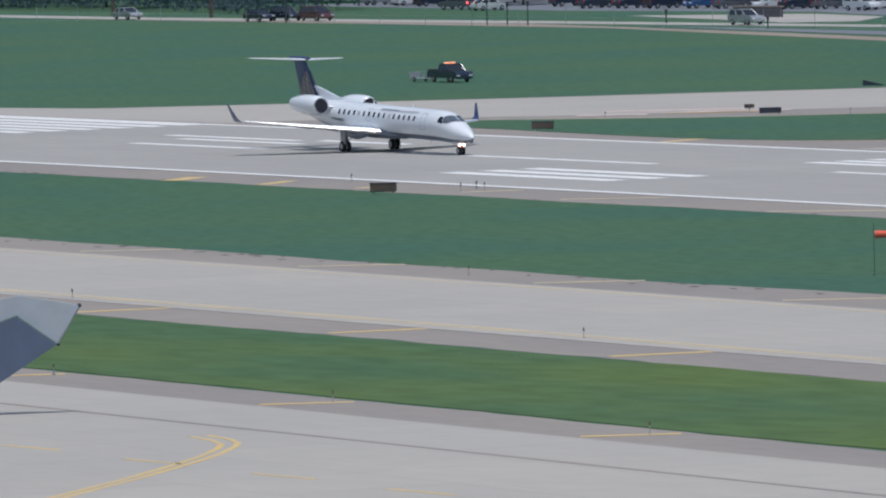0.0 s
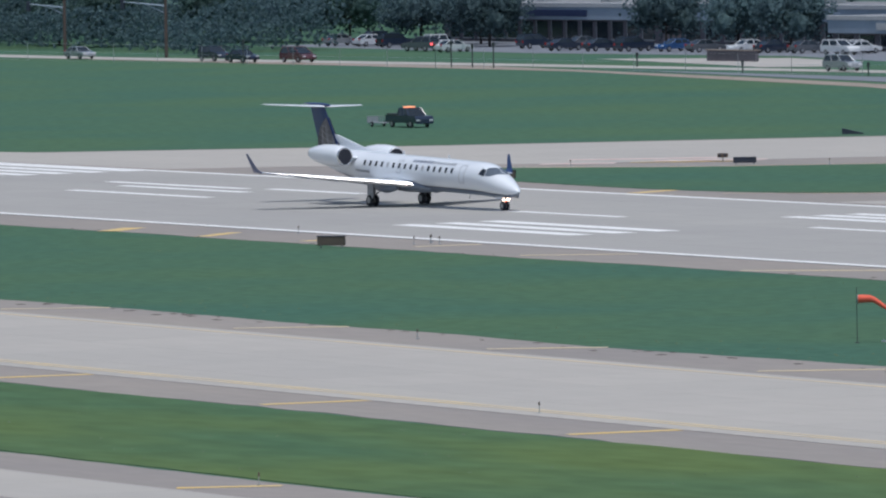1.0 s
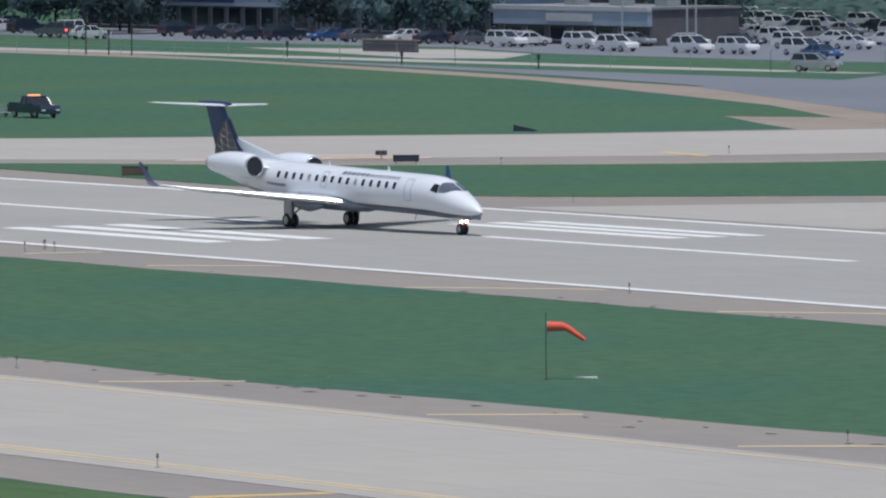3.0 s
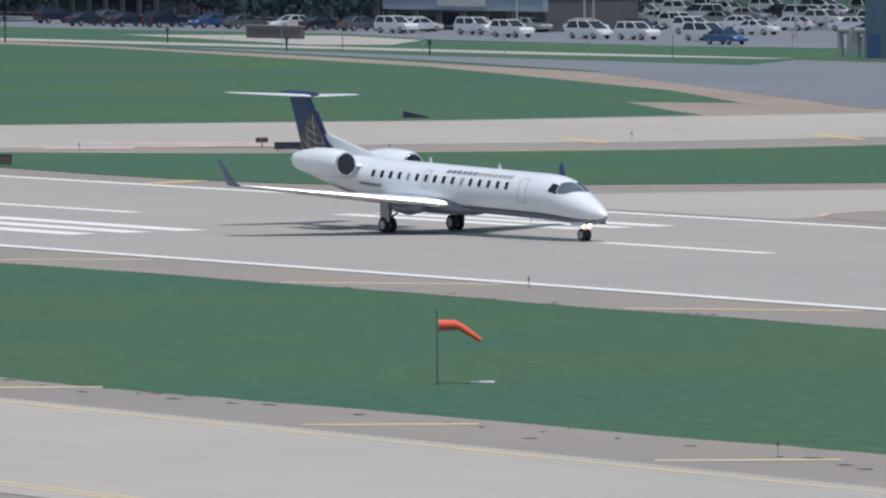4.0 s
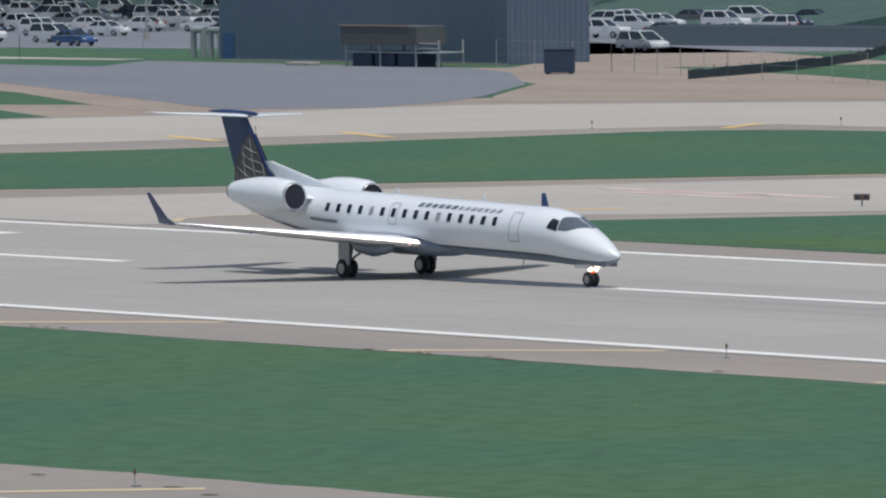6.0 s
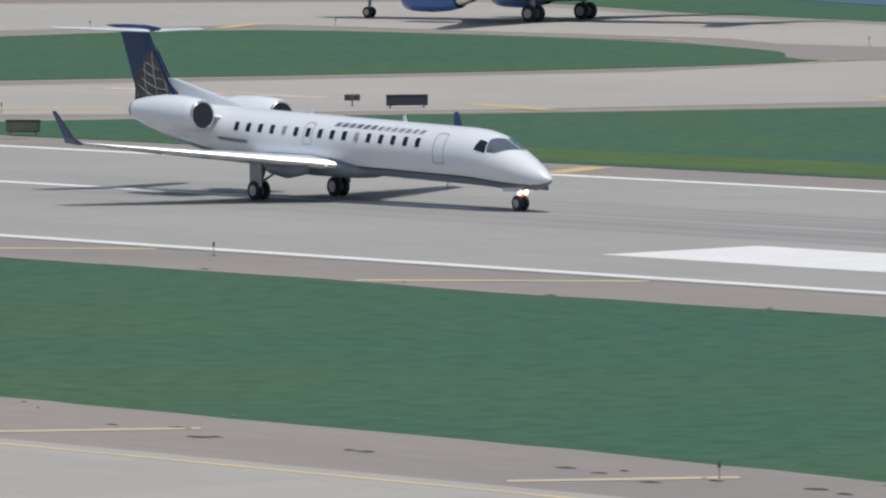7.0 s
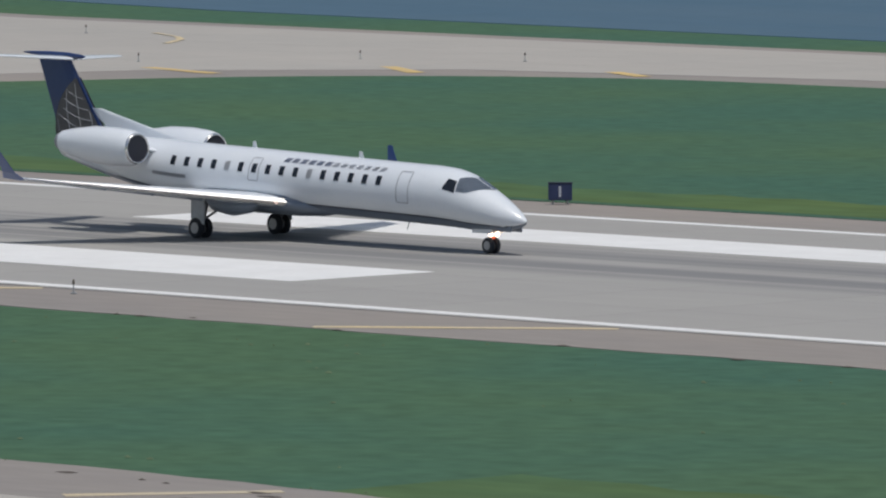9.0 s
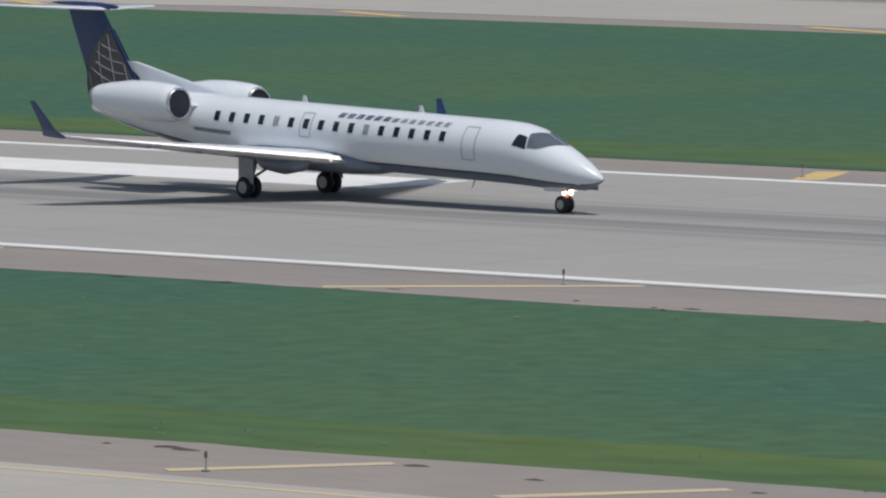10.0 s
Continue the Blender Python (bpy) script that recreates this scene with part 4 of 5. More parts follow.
guidance_sign((51.3, -31.4, 0.02), 46, 1.75, 0.55, SIGN_BROWN, "low brown weathered sign on the grass edge")
guidance_sign((-36, 29.6, 0.02), 46, 1.7, 0.55, SIGN_BROWN, "low brown weathered sign by the grass tip")
guidance_sign((83.9, 28.8, 0.06), 40, 1.6, 0.55, SIGN_MOSS, "low dark mossy green-brown sign on the grass tongue")
guidance_sign((-45.8, 56.0, 0.03), 60, 1.75, 0.4, SIGN_BLACK, "long low black sign housing")
guidance_sign((74.1, 60.0, 0.03), 52, 2.1, 0.5, SIGN_BLACK, "long low black sign housing")
sg = guidance_sign((196.9, 27.9, 0.06), 44, 1.0, 0.72, SIGN_NAVY, "square navy distance sign with a pale bar")
part("number_bar", box(-0.06, 0.04, -0.2, -0.186, 0.28, 0.74), TITLE_PALE, sg, "pale vertical bar")


def junction_box(at):
    ob = blank("runway_guard_light", at, 50, label="small grey guard light box on a short post", category="light")
    part("post", tube((0, 0, 0), (0, 0, 0.3), 0.05, 0.05, 8), GALV, ob)
    part("lamp_box", box(-0.4, 0.4, -0.12, 0.12, 0.3, 0.62, 0.04), SIGN_BROWN, ob)
    for x in (-0.2, 0.2):
        part("hood", tube((x, -0.12, 0.46), (x, -0.22, 0.46), 0.11, 0.11, 10), SIGN_BLACK, ob)
    return ob


guard = junction_box((-53.5, 58.6, 0.03))
copy_thing(guard, pose(70.4, 59.4, 0.03, 0, 0, 50))


def windsock():
    ob = blank("windsock", (165.85, -63.2, 0), label="orange windsock drooping from a dark pole on the grass", category="windsock")
    part("pole", tube((0, 0, 0), (0, 0, 2.75), 0.022, 0.016, 10), POLE, ob)
    part("pole_base", tube((0, 0, 0), (0, 0, 0.05), 0.12, 0.1, 12), POLE, ob)
    d, side = Vector((0.56, 0.83, 0)), Vector((-0.83, 0.56, 0))
    path = [(0.06, 2.17, 0.20), (0.35, 2.18, 0.19), (0.68, 2.17, 0.18), (0.86, 2.11, 0.165), (1.1, 1.95, 0.145), (1.36, 1.77, 0.12), (1.60, 1.61, 0.10)]
    rings = []
    for k, (s, z, r) in enumerate(path):
        tilt = 0.0 if k < 3 else 0.62
        up = Vector((0, 0, math.cos(tilt))) + d * math.sin(tilt)
        rings.append([d * s + Vector((0, 0, z)) + side * r * math.cos(a) * 0.9 + up * r * math.sin(a) * (1 if k < 3 else 0.85) for a in (2 * math.pi * i / 18 for i in range(18))])
    part("sock", loft(rings, cap=False), SOCK, ob, "faded orange fabric sleeve", True)
    rings = []
    for i in range(19):
        a = 2 * math.pi * i / 18
        c = side * math.cos(a) + Vector((0, 0, math.sin(a)))
        rings.append([d * (0.06 + 0.018 * math.cos(q)) + Vector((0, 0, 2.17)) + c * (0.205 + 0.018 * math.sin(q)) for q in (0, 1.57, 3.14, 4.71)])
    part("hoop", loft(rings, cap=False), GALV, ob, "metal hoop at the sock mouth")
    part("arm", tube((0, 0, 1.95), d * 0.75 + Vector((0, 0, 1.97)), 0.014, 0.014, 6), GALV, ob)
    return ob


windsock()
rod = blank("marker_board", (166.4, -61.6, 0.0), 57, label="white low marker board lying in the grass", category="marker")
part("board", box(-0.45, 0.45, -0.09, 0.09, 0.0, 0.09, 0.02), PAINT, rod)
hatch = blank("ground_ramp", (-98.3, 97.5, 0), 60, label="dark sloping ramp cover in the grass", category="ramp")
part("plate", loft([[(-0.8, -0.4, 0), (-0.8, 0.4, 0), (-0.8, 0.4, 0.5), (-0.8, -0.4, 0.5)], [(1.0, -0.4, 0), (1.0, 0.4, 0), (1.0, 0.4, 0.06), (1.0, -0.4, 0.06)]]), SIGN_BLACK, hatch)


# ---- vehicles ----
SHAPES = {  # side outlines of body and glasshouse: along x forward, height
    "sedan": (4.6, 1.78, [(-2.3, 0.42), (-2.28, 0.88), (-1.6, 0.96), (0.9, 0.95), (2.1, 0.80), (2.3, 0.55), (2.28, 0.32), (-2.2, 0.32)], [(-1.75, 0.94), (-1.0, 1.40), (0.25, 1.42), (1.05, 0.93)]),
    "suv": (4.7, 1.86, [(-2.3, 0.5), (-2.32, 1.08), (-1.9, 1.1), (0.9, 1.08), (2.1, 0.98), (2.33, 0.7), (2.3, 0.38), (-2.25, 0.38)], [(-2.22, 1.06), (-2.0, 1.66), (0.1, 1.70), (0.95, 1.06)]),
    "van": (5.1, 1.95, [(-2.5, 0.45), (-2.52, 1.0), (-2.2, 1.05), (1.3, 1.05), (2.35, 0.85), (2.53, 0.6), (2.5, 0.34), (-2.45, 0.34)], [(-2.45, 1.03), (-2.15, 1.72), (0.45, 1.76), (1.65, 1.02)]),
    "pickup": (5.6, 1.95, [(-2.8, 0.55), (-2.8, 1.12), (-0.6, 1.14), (1.2, 1.14), (2.6, 1.08), (2.8, 0.75), (2.78, 0.42), (-2.75, 0.45)], [(-0.75, 1.12), (-0.6, 1.78), (0.75, 1.80), (1.4, 1.12)]),
}


def vehicle(name, shape, paint, label, lit=False):
    length, width, low, high = SHAPES[shape]
    ob = blank(name, label=label, category="car" if shape != "pickup" else "truck")
    w = width / 2
    bm = loft([[(x, y * w * (1 if 0.5 < z else 0.97), z) for x, z in low] for y in (-1, -0.985, 0.985, 1)])
    bmesh.ops.bevel(bm, geom=[e for e in bm.edges if abs(e.verts[0].co.y - e.verts[1].co.y) > w], offset=0.06, segments=2, affect="EDGES")
    part("body", bm, paint, ob)
    x0, x1 = high[0][0], high[-1][0]
    part("cabin", loft([[(x, s * w * (0.93 if z < 1.2 else 0.78), z) for x, z in high] for s in (-1, 1)]), CAR_GLASS, ob, "dark glass cabin")
    (ax, az_), (bx, bz) = high[1], high[2]
    part("roof", box(ax - 0.06, bx + 0.06, -w * 0.79, w * 0.79, min(az_, bz) - 0.03, max(az_, bz) + 0.05, 0.03), paint, ob)
    for s in (-1, 1):
        for (px, pz), (qx, qz) in ((high[0], high[1]), (high[3], high[2]), (((high[0][0] + high[3][0]) / 2 - 0.1, high[0][1]), ((ax + bx) / 2 - 0.1, az_))):
            part("pillar", tube((px, s * w * 0.935, pz), (qx, s * w * 0.79, qz), 0.06, 0.05, 6), paint, ob)
        part("mirror", box(x1 - 0.45, x1 - 0.25, s * (w + 0.08) - 0.08, s * (w + 0.08) + 0.08, low[3][1] + 0.0, low[3][1] + 0.14, 0.02), paint, ob)
        part("headlamp", box(length / 2 - 0.22, length / 2 + 0.0, s * w * 0.72 - 0.2, s * w * 0.72 + 0.2, 0.62, 0.76, 0.02), HEAD, ob, "clear headlamp")
        part("tail_lamp", box(-length / 2 - 0.02, -length / 2 + 0.12, s * w * 0.8 - 0.14, s * w * 0.8 + 0.14, 0.72, 0.98, 0.02), TAIL_LIT if lit else TAIL_RED, ob, "red tail lamp")
        for x in (-length * 0.30, length * 0.31):
            wheel(ob, x, s * (w - 0.11), 0.34, 0.22)
    part("bumper", box(length / 2 - 0.1, length / 2 + 0.05, -w * 0.9, w * 0.9, 0.36, 0.56, 0.04), paint, ob)
    return ob


def place(ob, x, y, turn):
    ob.matrix_basis = pose(x, y, 0.04, 0, 0, turn)
    return ob


FLEET = {
    "sedan_silver": vehicle("car", "sedan", CARS["silver"], "silver four-door car on the road"),
    "sedan_white": vehicle("car", "sedan", CARS["white"], "white four-door car in the car park"),
    "suv_white": vehicle("car", "suv", CARS["white"], "white sport utility car in the car park"),
    "suv_navy": vehicle("car", "suv", CARS["navy"], "dark navy sport utility car by the road"),
    "suv_silver": vehicle("car", "suv", CARS["silver"], "silver sport utility car on the public road"),
    "van_white": vehicle("van", "van", CARS["white"], "white minivan beside the dirt lot"),
    "van_maroon": vehicle("van", "van", CARS["maroon"], "dull maroon minivan on the road"),
    "sedan_navy": vehicle("car", "sedan", CARS["navy"], "dark navy four-door car in the lot"),
    "sedan_blue": vehicle("car", "sedan", CARS["blue"], "mid blue four-door car in the lot"),
    "sedan_grey": vehicle("car", "sedan", CARS["grey"], "grey four-door car in the lot"),
    "suv_brake": vehicle("car", "suv", CARS["grey"], "grey car with lit red brake lamps", True),
}
movers = {
    "silver_car": place(FLEET["sedan_silver"], -414, 183.5, 4),
    "dark_car": place(FLEET["suv_navy"], -395, 186, 4),
    "low_car": place(FLEET["sedan_navy"], -376, 184, 4),
    "van": place(FLEET["van_maroon"], -366, 188, 4),
    "white_suv": place(FLEET["suv_silver"], -252, 200, 5),
    "minivan": place(FLEET["van_white"], -190, 244, 0),
}
place(FLEET["suv_brake"], -402, 222.5, 200)


def park(kind, x, y, turn):
    ob = FLEET[kind]
    if ob in movers.values() or kind in used:
        c = copy_thing(ob, pose(x, y, 0.03, 0, 0, turn))
        tagged(c, group="cars in the car park")
        return c
    used.add(kind)
    tagged(ob, group="cars in the car park")
    return place(ob, x, y, turn)


used = set()
rng = random.Random(4)
for k, (kind, x, y) in enumerate([("sedan_silver", -440, 232), ("suv_navy", -436, 234), ("sedan_white", -432, 232), ("suv_navy", -424, 231), ("sedan_navy", -417, 233), ("suv_white", -410, 228), ("sedan_white", -393, 222), ("sedan_navy", -384, 232),
                                  ("sedan_navy", -377, 233), ("suv_navy", -371, 234), ("sedan_blue", -365, 236), ("sedan_grey", -358, 236), ("sedan_white", -352, 238), ("sedan_navy", -346, 238), ("sedan_grey", -340, 239), ("sedan_white", -330, 240),
                                  ("suv_navy", -398, 236), ("sedan_grey", -391, 238)]):
    park(kind, x, y, rng.choice((95, -85, 92)))
whites = ["suv_white", "van_white", "sedan_white", "sedan_white", "suv_white", "sedan_silver", "sedan_grey", "suv_white", "sedan_navy", "van_white"]
for r in range(7):
    for c in range(17):
        x, y = -335 + c * 7.0 - r * 13 + rng.uniform(-0.5, 0.5), 243 + r * 13 + c * 2.2 + rng.uniform(-0.4, 0.4)
        if rng.random() < 0.08 or (x > -236 and y < 252):
            continue
        park(rng.choice(whites), x, y, rng.choice((20, 18, 22, 201)))
for kind, x, y, a in (("suv_white", -316, 238, 12), ("suv_white", -303, 234, 10), ("van_white", -292, 236, 8), ("sedan_blue", -262, 232, 6), ("suv_white", -285, 237, 10), ("van_white", -276, 239, 10), ("suv_white", -328, 236, 12)):
    park(kind, x, y, a)


def work_truck():
    t = vehicle("work_truck", "pickup", CARS["navy"], "dark pickup truck with a lit amber roof beacon on the grass")
    part("beacon_bar", box(-0.2, 0.2, -0.55, 0.55, 1.84, 1.96, 0.04), LAMP_AMBER, t, "lit amber roof beacon")
    part("bed_rack", box(-2.7, -0.75, -0.9, 0.9, 1.14, 1.3, 0.03), POLE, t)
    t.matrix_basis = pose(-151.6, 84.6, 0, 0, 0, 2) @ Matrix.Scale(0.94, 4)
    return t


work_truck()


def trailer():
    ob = blank("trailer", (-156.3, 84.1, 0), 2, label="pale open mesh-sided utility trailer behind a truck", category="trailer")
    part("deck", box(-1.8, 1.6, -0.9, 0.9, 0.48, 0.58, 0.02), GALV, ob)
    for s in (-1, 1):
        for z in (0.85, 1.15, 1.45):
            part("rail", tube((-1.8, s * 0.9, z), (1.6, s * 0.9, z), 0.03, 0.03, 6), GALV, ob)
        for i in range(6):
            x = -1.8 + 3.4 * i / 5
            part("post", tube((x, s * 0.9, 0.5), (x, s * 0.9, 1.48), 0.03, 0.03, 6), GALV, ob)
        wheel(ob, -0.3, s * 1.02, 0.36, 0.2)
    part("tailgate", box(-1.86, -1.8, -0.9, 0.9, 0.55, 1.45, 0.01), GALV, ob)
    part("drawbar", tube((1.6, 0, 0.5), (3.0, 0, 0.52), 0.05, 0.05, 8), GALV, ob)
    ob.matrix_basis = ob.matrix_basis @ Matrix.Scale(0.62, 4)
    return ob


trailer()


# ---- buildings ----
def low_store(at, turn, length, depth, height, label, signs, bays):
    ob = blank("store_building", at, turn, label=label, category="building")
    wall = part("wall", box(0, length, 0, depth, 0, height), BRICK, ob, "dim brown brick walls")
    part("fascia", box(-0.3, length + 0.3, -0.5, 0.15, height - 1.75, height - 0.2, 0.03), FASCIA, ob, "pale grey-blue fascia band")
    part("roof", box(-0.2, length + 0.2, -0.3, depth + 0.2, height, height + 0.25), ROOFING, ob)
    part("coping", box(-0.4, length + 0.4, -0.6, 0.0, height - 0.22, height + 0.3, 0.03), ROOF_EDGE, ob, "white roof edge")
    for x0, x1, mat in signs:
        part("sign_panel", box(x0, x1, -0.62, -0.5, height - 1.35, height - 0.55, 0.02), mat, ob, "dark sign panel on the fascia")
    for i in range(bays):
        x = 1.2 + (length - 2.4) * i / bays
        w = part("window", box(x, x + (length - 2.4) / bays * 0.7, -0.06, 0.05, 0.5, height - 1.95, 0.01), CAR_GLASS, ob)
        part("window_frame", box(x - 0.08, x, -0.09, 0.02, 0.4, height - 1.85), GALV, w)
        part("sill", box(x - 0.1, x + (length - 2.4) / bays * 0.7 + 0.1, -0.14, 0.02, 0.38, 0.5), GALV, w)
    for i in range(3):
        x = length * (0.2 + 0.3 * i)
        part("roof_unit", box(x, x + 2.2, depth * 0.4, depth * 0.4 + 1.8, height + 0.24, height + 1.3, 0.05), GALV, ob)
    return ob


low_store((-448, 251, 0), 4, 49, 18, 4.6, "long low brick store with a pale fascia", [(3, 10, SIGN_NAVY), (19, 33, SIGN_NAVY)], 14)
low_store((-397, 255.5, 0), 4, 44, 14, 4.6, "low brick store with a pale fascia", [(26, 34, FASCIA)], 10)
low_store((-346, 246, 0), 6, 26, 12, 3.8, "small low brick store beside the car park", [(9, 17, ROOF_EDGE)], 6)


def shed():
    ob = blank("metal_shed", (-205.5, 209.3, 0), 5.5, label="large slate blue metal-clad shed", category="building")
    L, D, H = 36.5, 9, 11.0
    part("wall", box(0, L, 0, D, 0, H), CLAD, ob)
    part("roof", box(-0.3, L + 0.3, -0.3, D + 0.3, H, H + 0.3), ROOFING, ob)
    for i in range(61):
        x = L * i / 61 + 0.3
        part("rib", box(x, x + 0.09, -0.05, 0.0, 0.15, H - 0.1), CLAD, ob)
    for i in range(15):
        y = D * i / 15 + 0.3
        part("rib", box(L, L + 0.05, y, y + 0.09, 0.15, H - 0.1), CLAD, ob)
    part("plinth", box(-0.05, L + 0.06, -0.09, 0.0, 0, 0.15), ROAD, ob)
    part("side_door", box(0.6, 2.0, -0.08, 0.0, 0.15, 2.3, 0.01), CARS["blue"], ob, "pale blue side door")
    return ob


shed()
plat = blank("storage_rack", (-178.8, 203.6, 0.03), 5.5, label="olive canopied steel rack before the shed", category="rack")
for x in (0, 4.2, 8.6, 11.4):
    for y in (0, 2.6):
        part("post", tube((x, y, 0), (x, y, 3.3 if x < 9 else 2.2), 0.09, 0.09, 8), GALV, plat)
part("canopy", box(-0.4, 9.0, -0.3, 2.9, 1.75, 3.3, 0.05), OLIVE, plat, "olive grey boxed canopy")
part("canopy_lip", box(-0.5, 8.2, -0.36, -0.3, 3.25, 3.42), DIRT, plat)
part("shelf", box(-0.2, 11.6, -0.05, 2.6, 1.1, 1.22, 0.02), GALV, plat)
for z in (1.5, 1.9):
    part("rail", tube((8.8, 0, z), (11.6, 0, z), 0.05, 0.05, 6), GALV, plat)
for i in range(3):
    part("crate", box(0.4 + i * 2.8, 2.8 + i * 2.8, 0.3, 2.3, 0.0, 1.05, 0.03), BIN_BLUE, plat)
tent = blank("marker_slab", (-184.5, 203.2, 0.03), 5, label="pale low concrete slab by the rack", category="slab")
part("slab", box(-1.6, 1.6, -0.6, 0.6, 0, 0.25, 0.05), ROAD, tent)
can = blank("container_bin", (-142.6, 198.4, 0.02), 48, label="dark blue steel bin on bare dirt", category="bin")
part("body", box(-1.15, 1.15, -0.8, 0.8, 0.12, 1.9, 0.05), BIN_BLUE, can)
part("lid", box(-1.2, 1.2, -0.85, 0.85, 1.9, 2.0, 0.03), BIN_BLUE, can)
for i in range(5):
    part("rib", box(-1.05 + i * 0.5, -0.97 + i * 0.5, -0.86, -0.8, 0.2, 1.85), BIN_BLUE, can)
for x in (-0.9, 0.9):
    part("skid", box(x - 0.1, x + 0.1, -0.75, 0.75, 0, 0.13), POLE, can)
cool = blank("pipe_arch", (-215.5, 213.5, 0.02), 5, label="pale bent vent pipes beside the shed", category="pipes")
for x in (0, 2.3):
    part("riser", tube((x, 0, 0), (x, 0, 2.3), 0.28, 0.28, 12), GALV, cool)
    part("riser", tube((x + 1.3, 0, 0), (x + 1.3, 0, 2.3), 0.28, 0.28, 12), GALV, cool)
    part("bend", tube((x - 0.15, 0, 2.35), (x + 1.45, 0, 2.35), 0.29, 0.29, 12), GALV, cool)


# ---- fences, poles ----
def fence(points, height, spacing, name, label):
    ob = blank(name, label=label, category="fence")
    for (x0, y0), (x1, y1) in zip(points, points[1:]):
        n = max(1, int(math.hypot(x1 - x0, y1 - y0) / spacing))
        for i in range(n + 1):
            x, y = x0 + (x1 - x0) * i / n, y0 + (y1 - y0) * i / n
            part("post", tube((x, y, 0), (x, y, height), 0.03, 0.03, 6), GALV, ob)
        for z in (0.15, height * 0.5, height - 0.08):
            part("wire", tube((x0, y0, z), (x1, y1, z), 0.008, 0.008, 4), GALV, ob)
    return ob


fence([(-425, 176), (-330, 185), (-262, 190), (-222, 200), (-212, 206)], 2.2, 9.0, "chain_fence", "thin wire fence on dark posts along the road")
fence([(-160, 205), (-142, 203), (-118, 196), (-96, 192)], 2.4, 5.0, "chain_fence", "thin wire fence on dark posts by the dirt lot")
for pts, lab in (([(-121, 194.5), (-128, 206), (-138, 220)], "black fabric silt fence sagging along the dirt"), ([(-138, 220), (-150, 234), (-176, 259)], "black fabric silt fence along the grass")):
    ob = blank("silt_fence", label=lab, category="fence")
    for i, (a, b) in enumerate(zip(pts, pts[1:])):
        a, b = Vector((*a, 0)), Vector((*b, 0))
        n = 10
        side = (b - a).normalized().cross(Vector((0, 0, 1))) * 0.03
        low = [a + (b - a) * k / n for k in range(n + 1)]
        bm = bmesh.new()
        rings = [[p - side, p + side, p + side + Vector((0, 0, 0.75 + 0.18 * noise.noise(p * 0.3))), p - side + Vector((0, 0, 0.75 + 0.18 * noise.noise(p * 0.3)))] for p in low]
        part("fabric", loft(rings, bm), MESH_GREEN, ob)
        for k in range(0, n + 1, 2):
            p = low[k]
            part("stake", tube(p, p + Vector((0, 0, 1.0)), 0.03, 0.03, 5), WOOD_POLE, ob)
berm = tagged(part("hedge_bank", loft([[(x, 256 + 0.12 * (x + 240), 0), (x, 259 + 0.12 * (x + 240), 1.6 + 0.3 * noise.noise((x * 0.2, 0, 0))), (x, 263 + 0.12 * (x + 240), 1.7 + 0.3 * noise.noise((x * 0.2, 3, 0))), (x, 268 + 0.12 * (x + 240), 0)] for x in range(-215, -40, 5)]), MESH_GREEN),
              "dark low planted bank behind the dirt track", "bank", kind="structure")


def lamp_post(at, h, arm, turn, label):
    ob = blank("street_lamp", at, turn, label=label, category="street lamp")
    part("pole", tube((0, 0, 0), (0, 0, h), 0.13, 0.08, 10), GALV, ob)
    part("arm", tube((0, 0, h - 0.1), (arm, 0, h + 0.1), 0.05, 0.04, 8), GALV, ob)
    part("lamp_head", box(arm - 0.1, arm + 0.75, -0.16, 0.16, h + 0.02, h + 0.18, 0.03), GALV, ob)
    part("base", tube((0, 0, 0), (0, 0, 0.5), 0.3, 0.28, 12), ROAD, ob)
    return ob


for x, y, h in ((-432, 243, 7.5), (-352, 243, 6.5), (-318, 244, 9), (-310, 248, 9), (-296, 238, 9), (-280, 252, 9)):
    lamp_post((x, y, 0), h, 2.0, 25, "slim grey metal car park lamp")


def mast(at, h, arm, turn):
    ob = blank("signal_mast", at, turn, label="timber pole with a pale traffic signal arm", category="signal mast")
    part("pole", tube((0, 0, 0), (0, 0, h), 0.22, 0.17, 10), WOOD_POLE, ob)
    part("arm", tube((0, 0, h * 0.72), (-arm, 0, h * 0.78), 0.12, 0.07, 8), FASCIA, ob)
    part("brace", tube((0, 0, h * 0.62), (-arm * 0.5, 0, h * 0.745), 0.05, 0.05, 8), FASCIA, ob)
    part("signal_head", box(-arm - 0.2, -arm + 0.25, -0.2, 0.2, h * 0.78 - 0.9, h * 0.78 + 0.3, 0.04), SIGN_BLACK, ob, "dark traffic signal head")
    return ob


mast((-411, 193, 0), 8.5, 7.0, 20)
mast((-436, 192, 0), 8.0, 6.0, 20)
for x, y, h in ((-330, 187, 3.0), (-327, 188, 2.6), (-324, 189, 2.8), (-308, 198, 1.6), (-372, 183, 2.8), (-250, 192, 1.4), (-272, 190, 1.4)):
    ob = blank("marker_post", (x, y, 0), label="short dark post in the verge", category="post")
    part("post", tube((0, 0, 0), (0, 0, h), 0.08, 0.08, 8), POLE, ob)
    part("plate", box(-0.25, 0.25, -0.03, 0.03, h - 0.5, h, 0.01), POLE, ob)
low_wall = blank("low_wall", (-322, 215, 0), 6, label="low brown brick wall by the driveway", category="wall")
part("wall", box(0, 9, 0, 0.5, 0, 1.2, 0.03), BRICK, low_wall)
part("coping", box(-0.1, 9.1, -0.08, 0.58, 1.2, 1.32, 0.02), DIRT, low_wall)


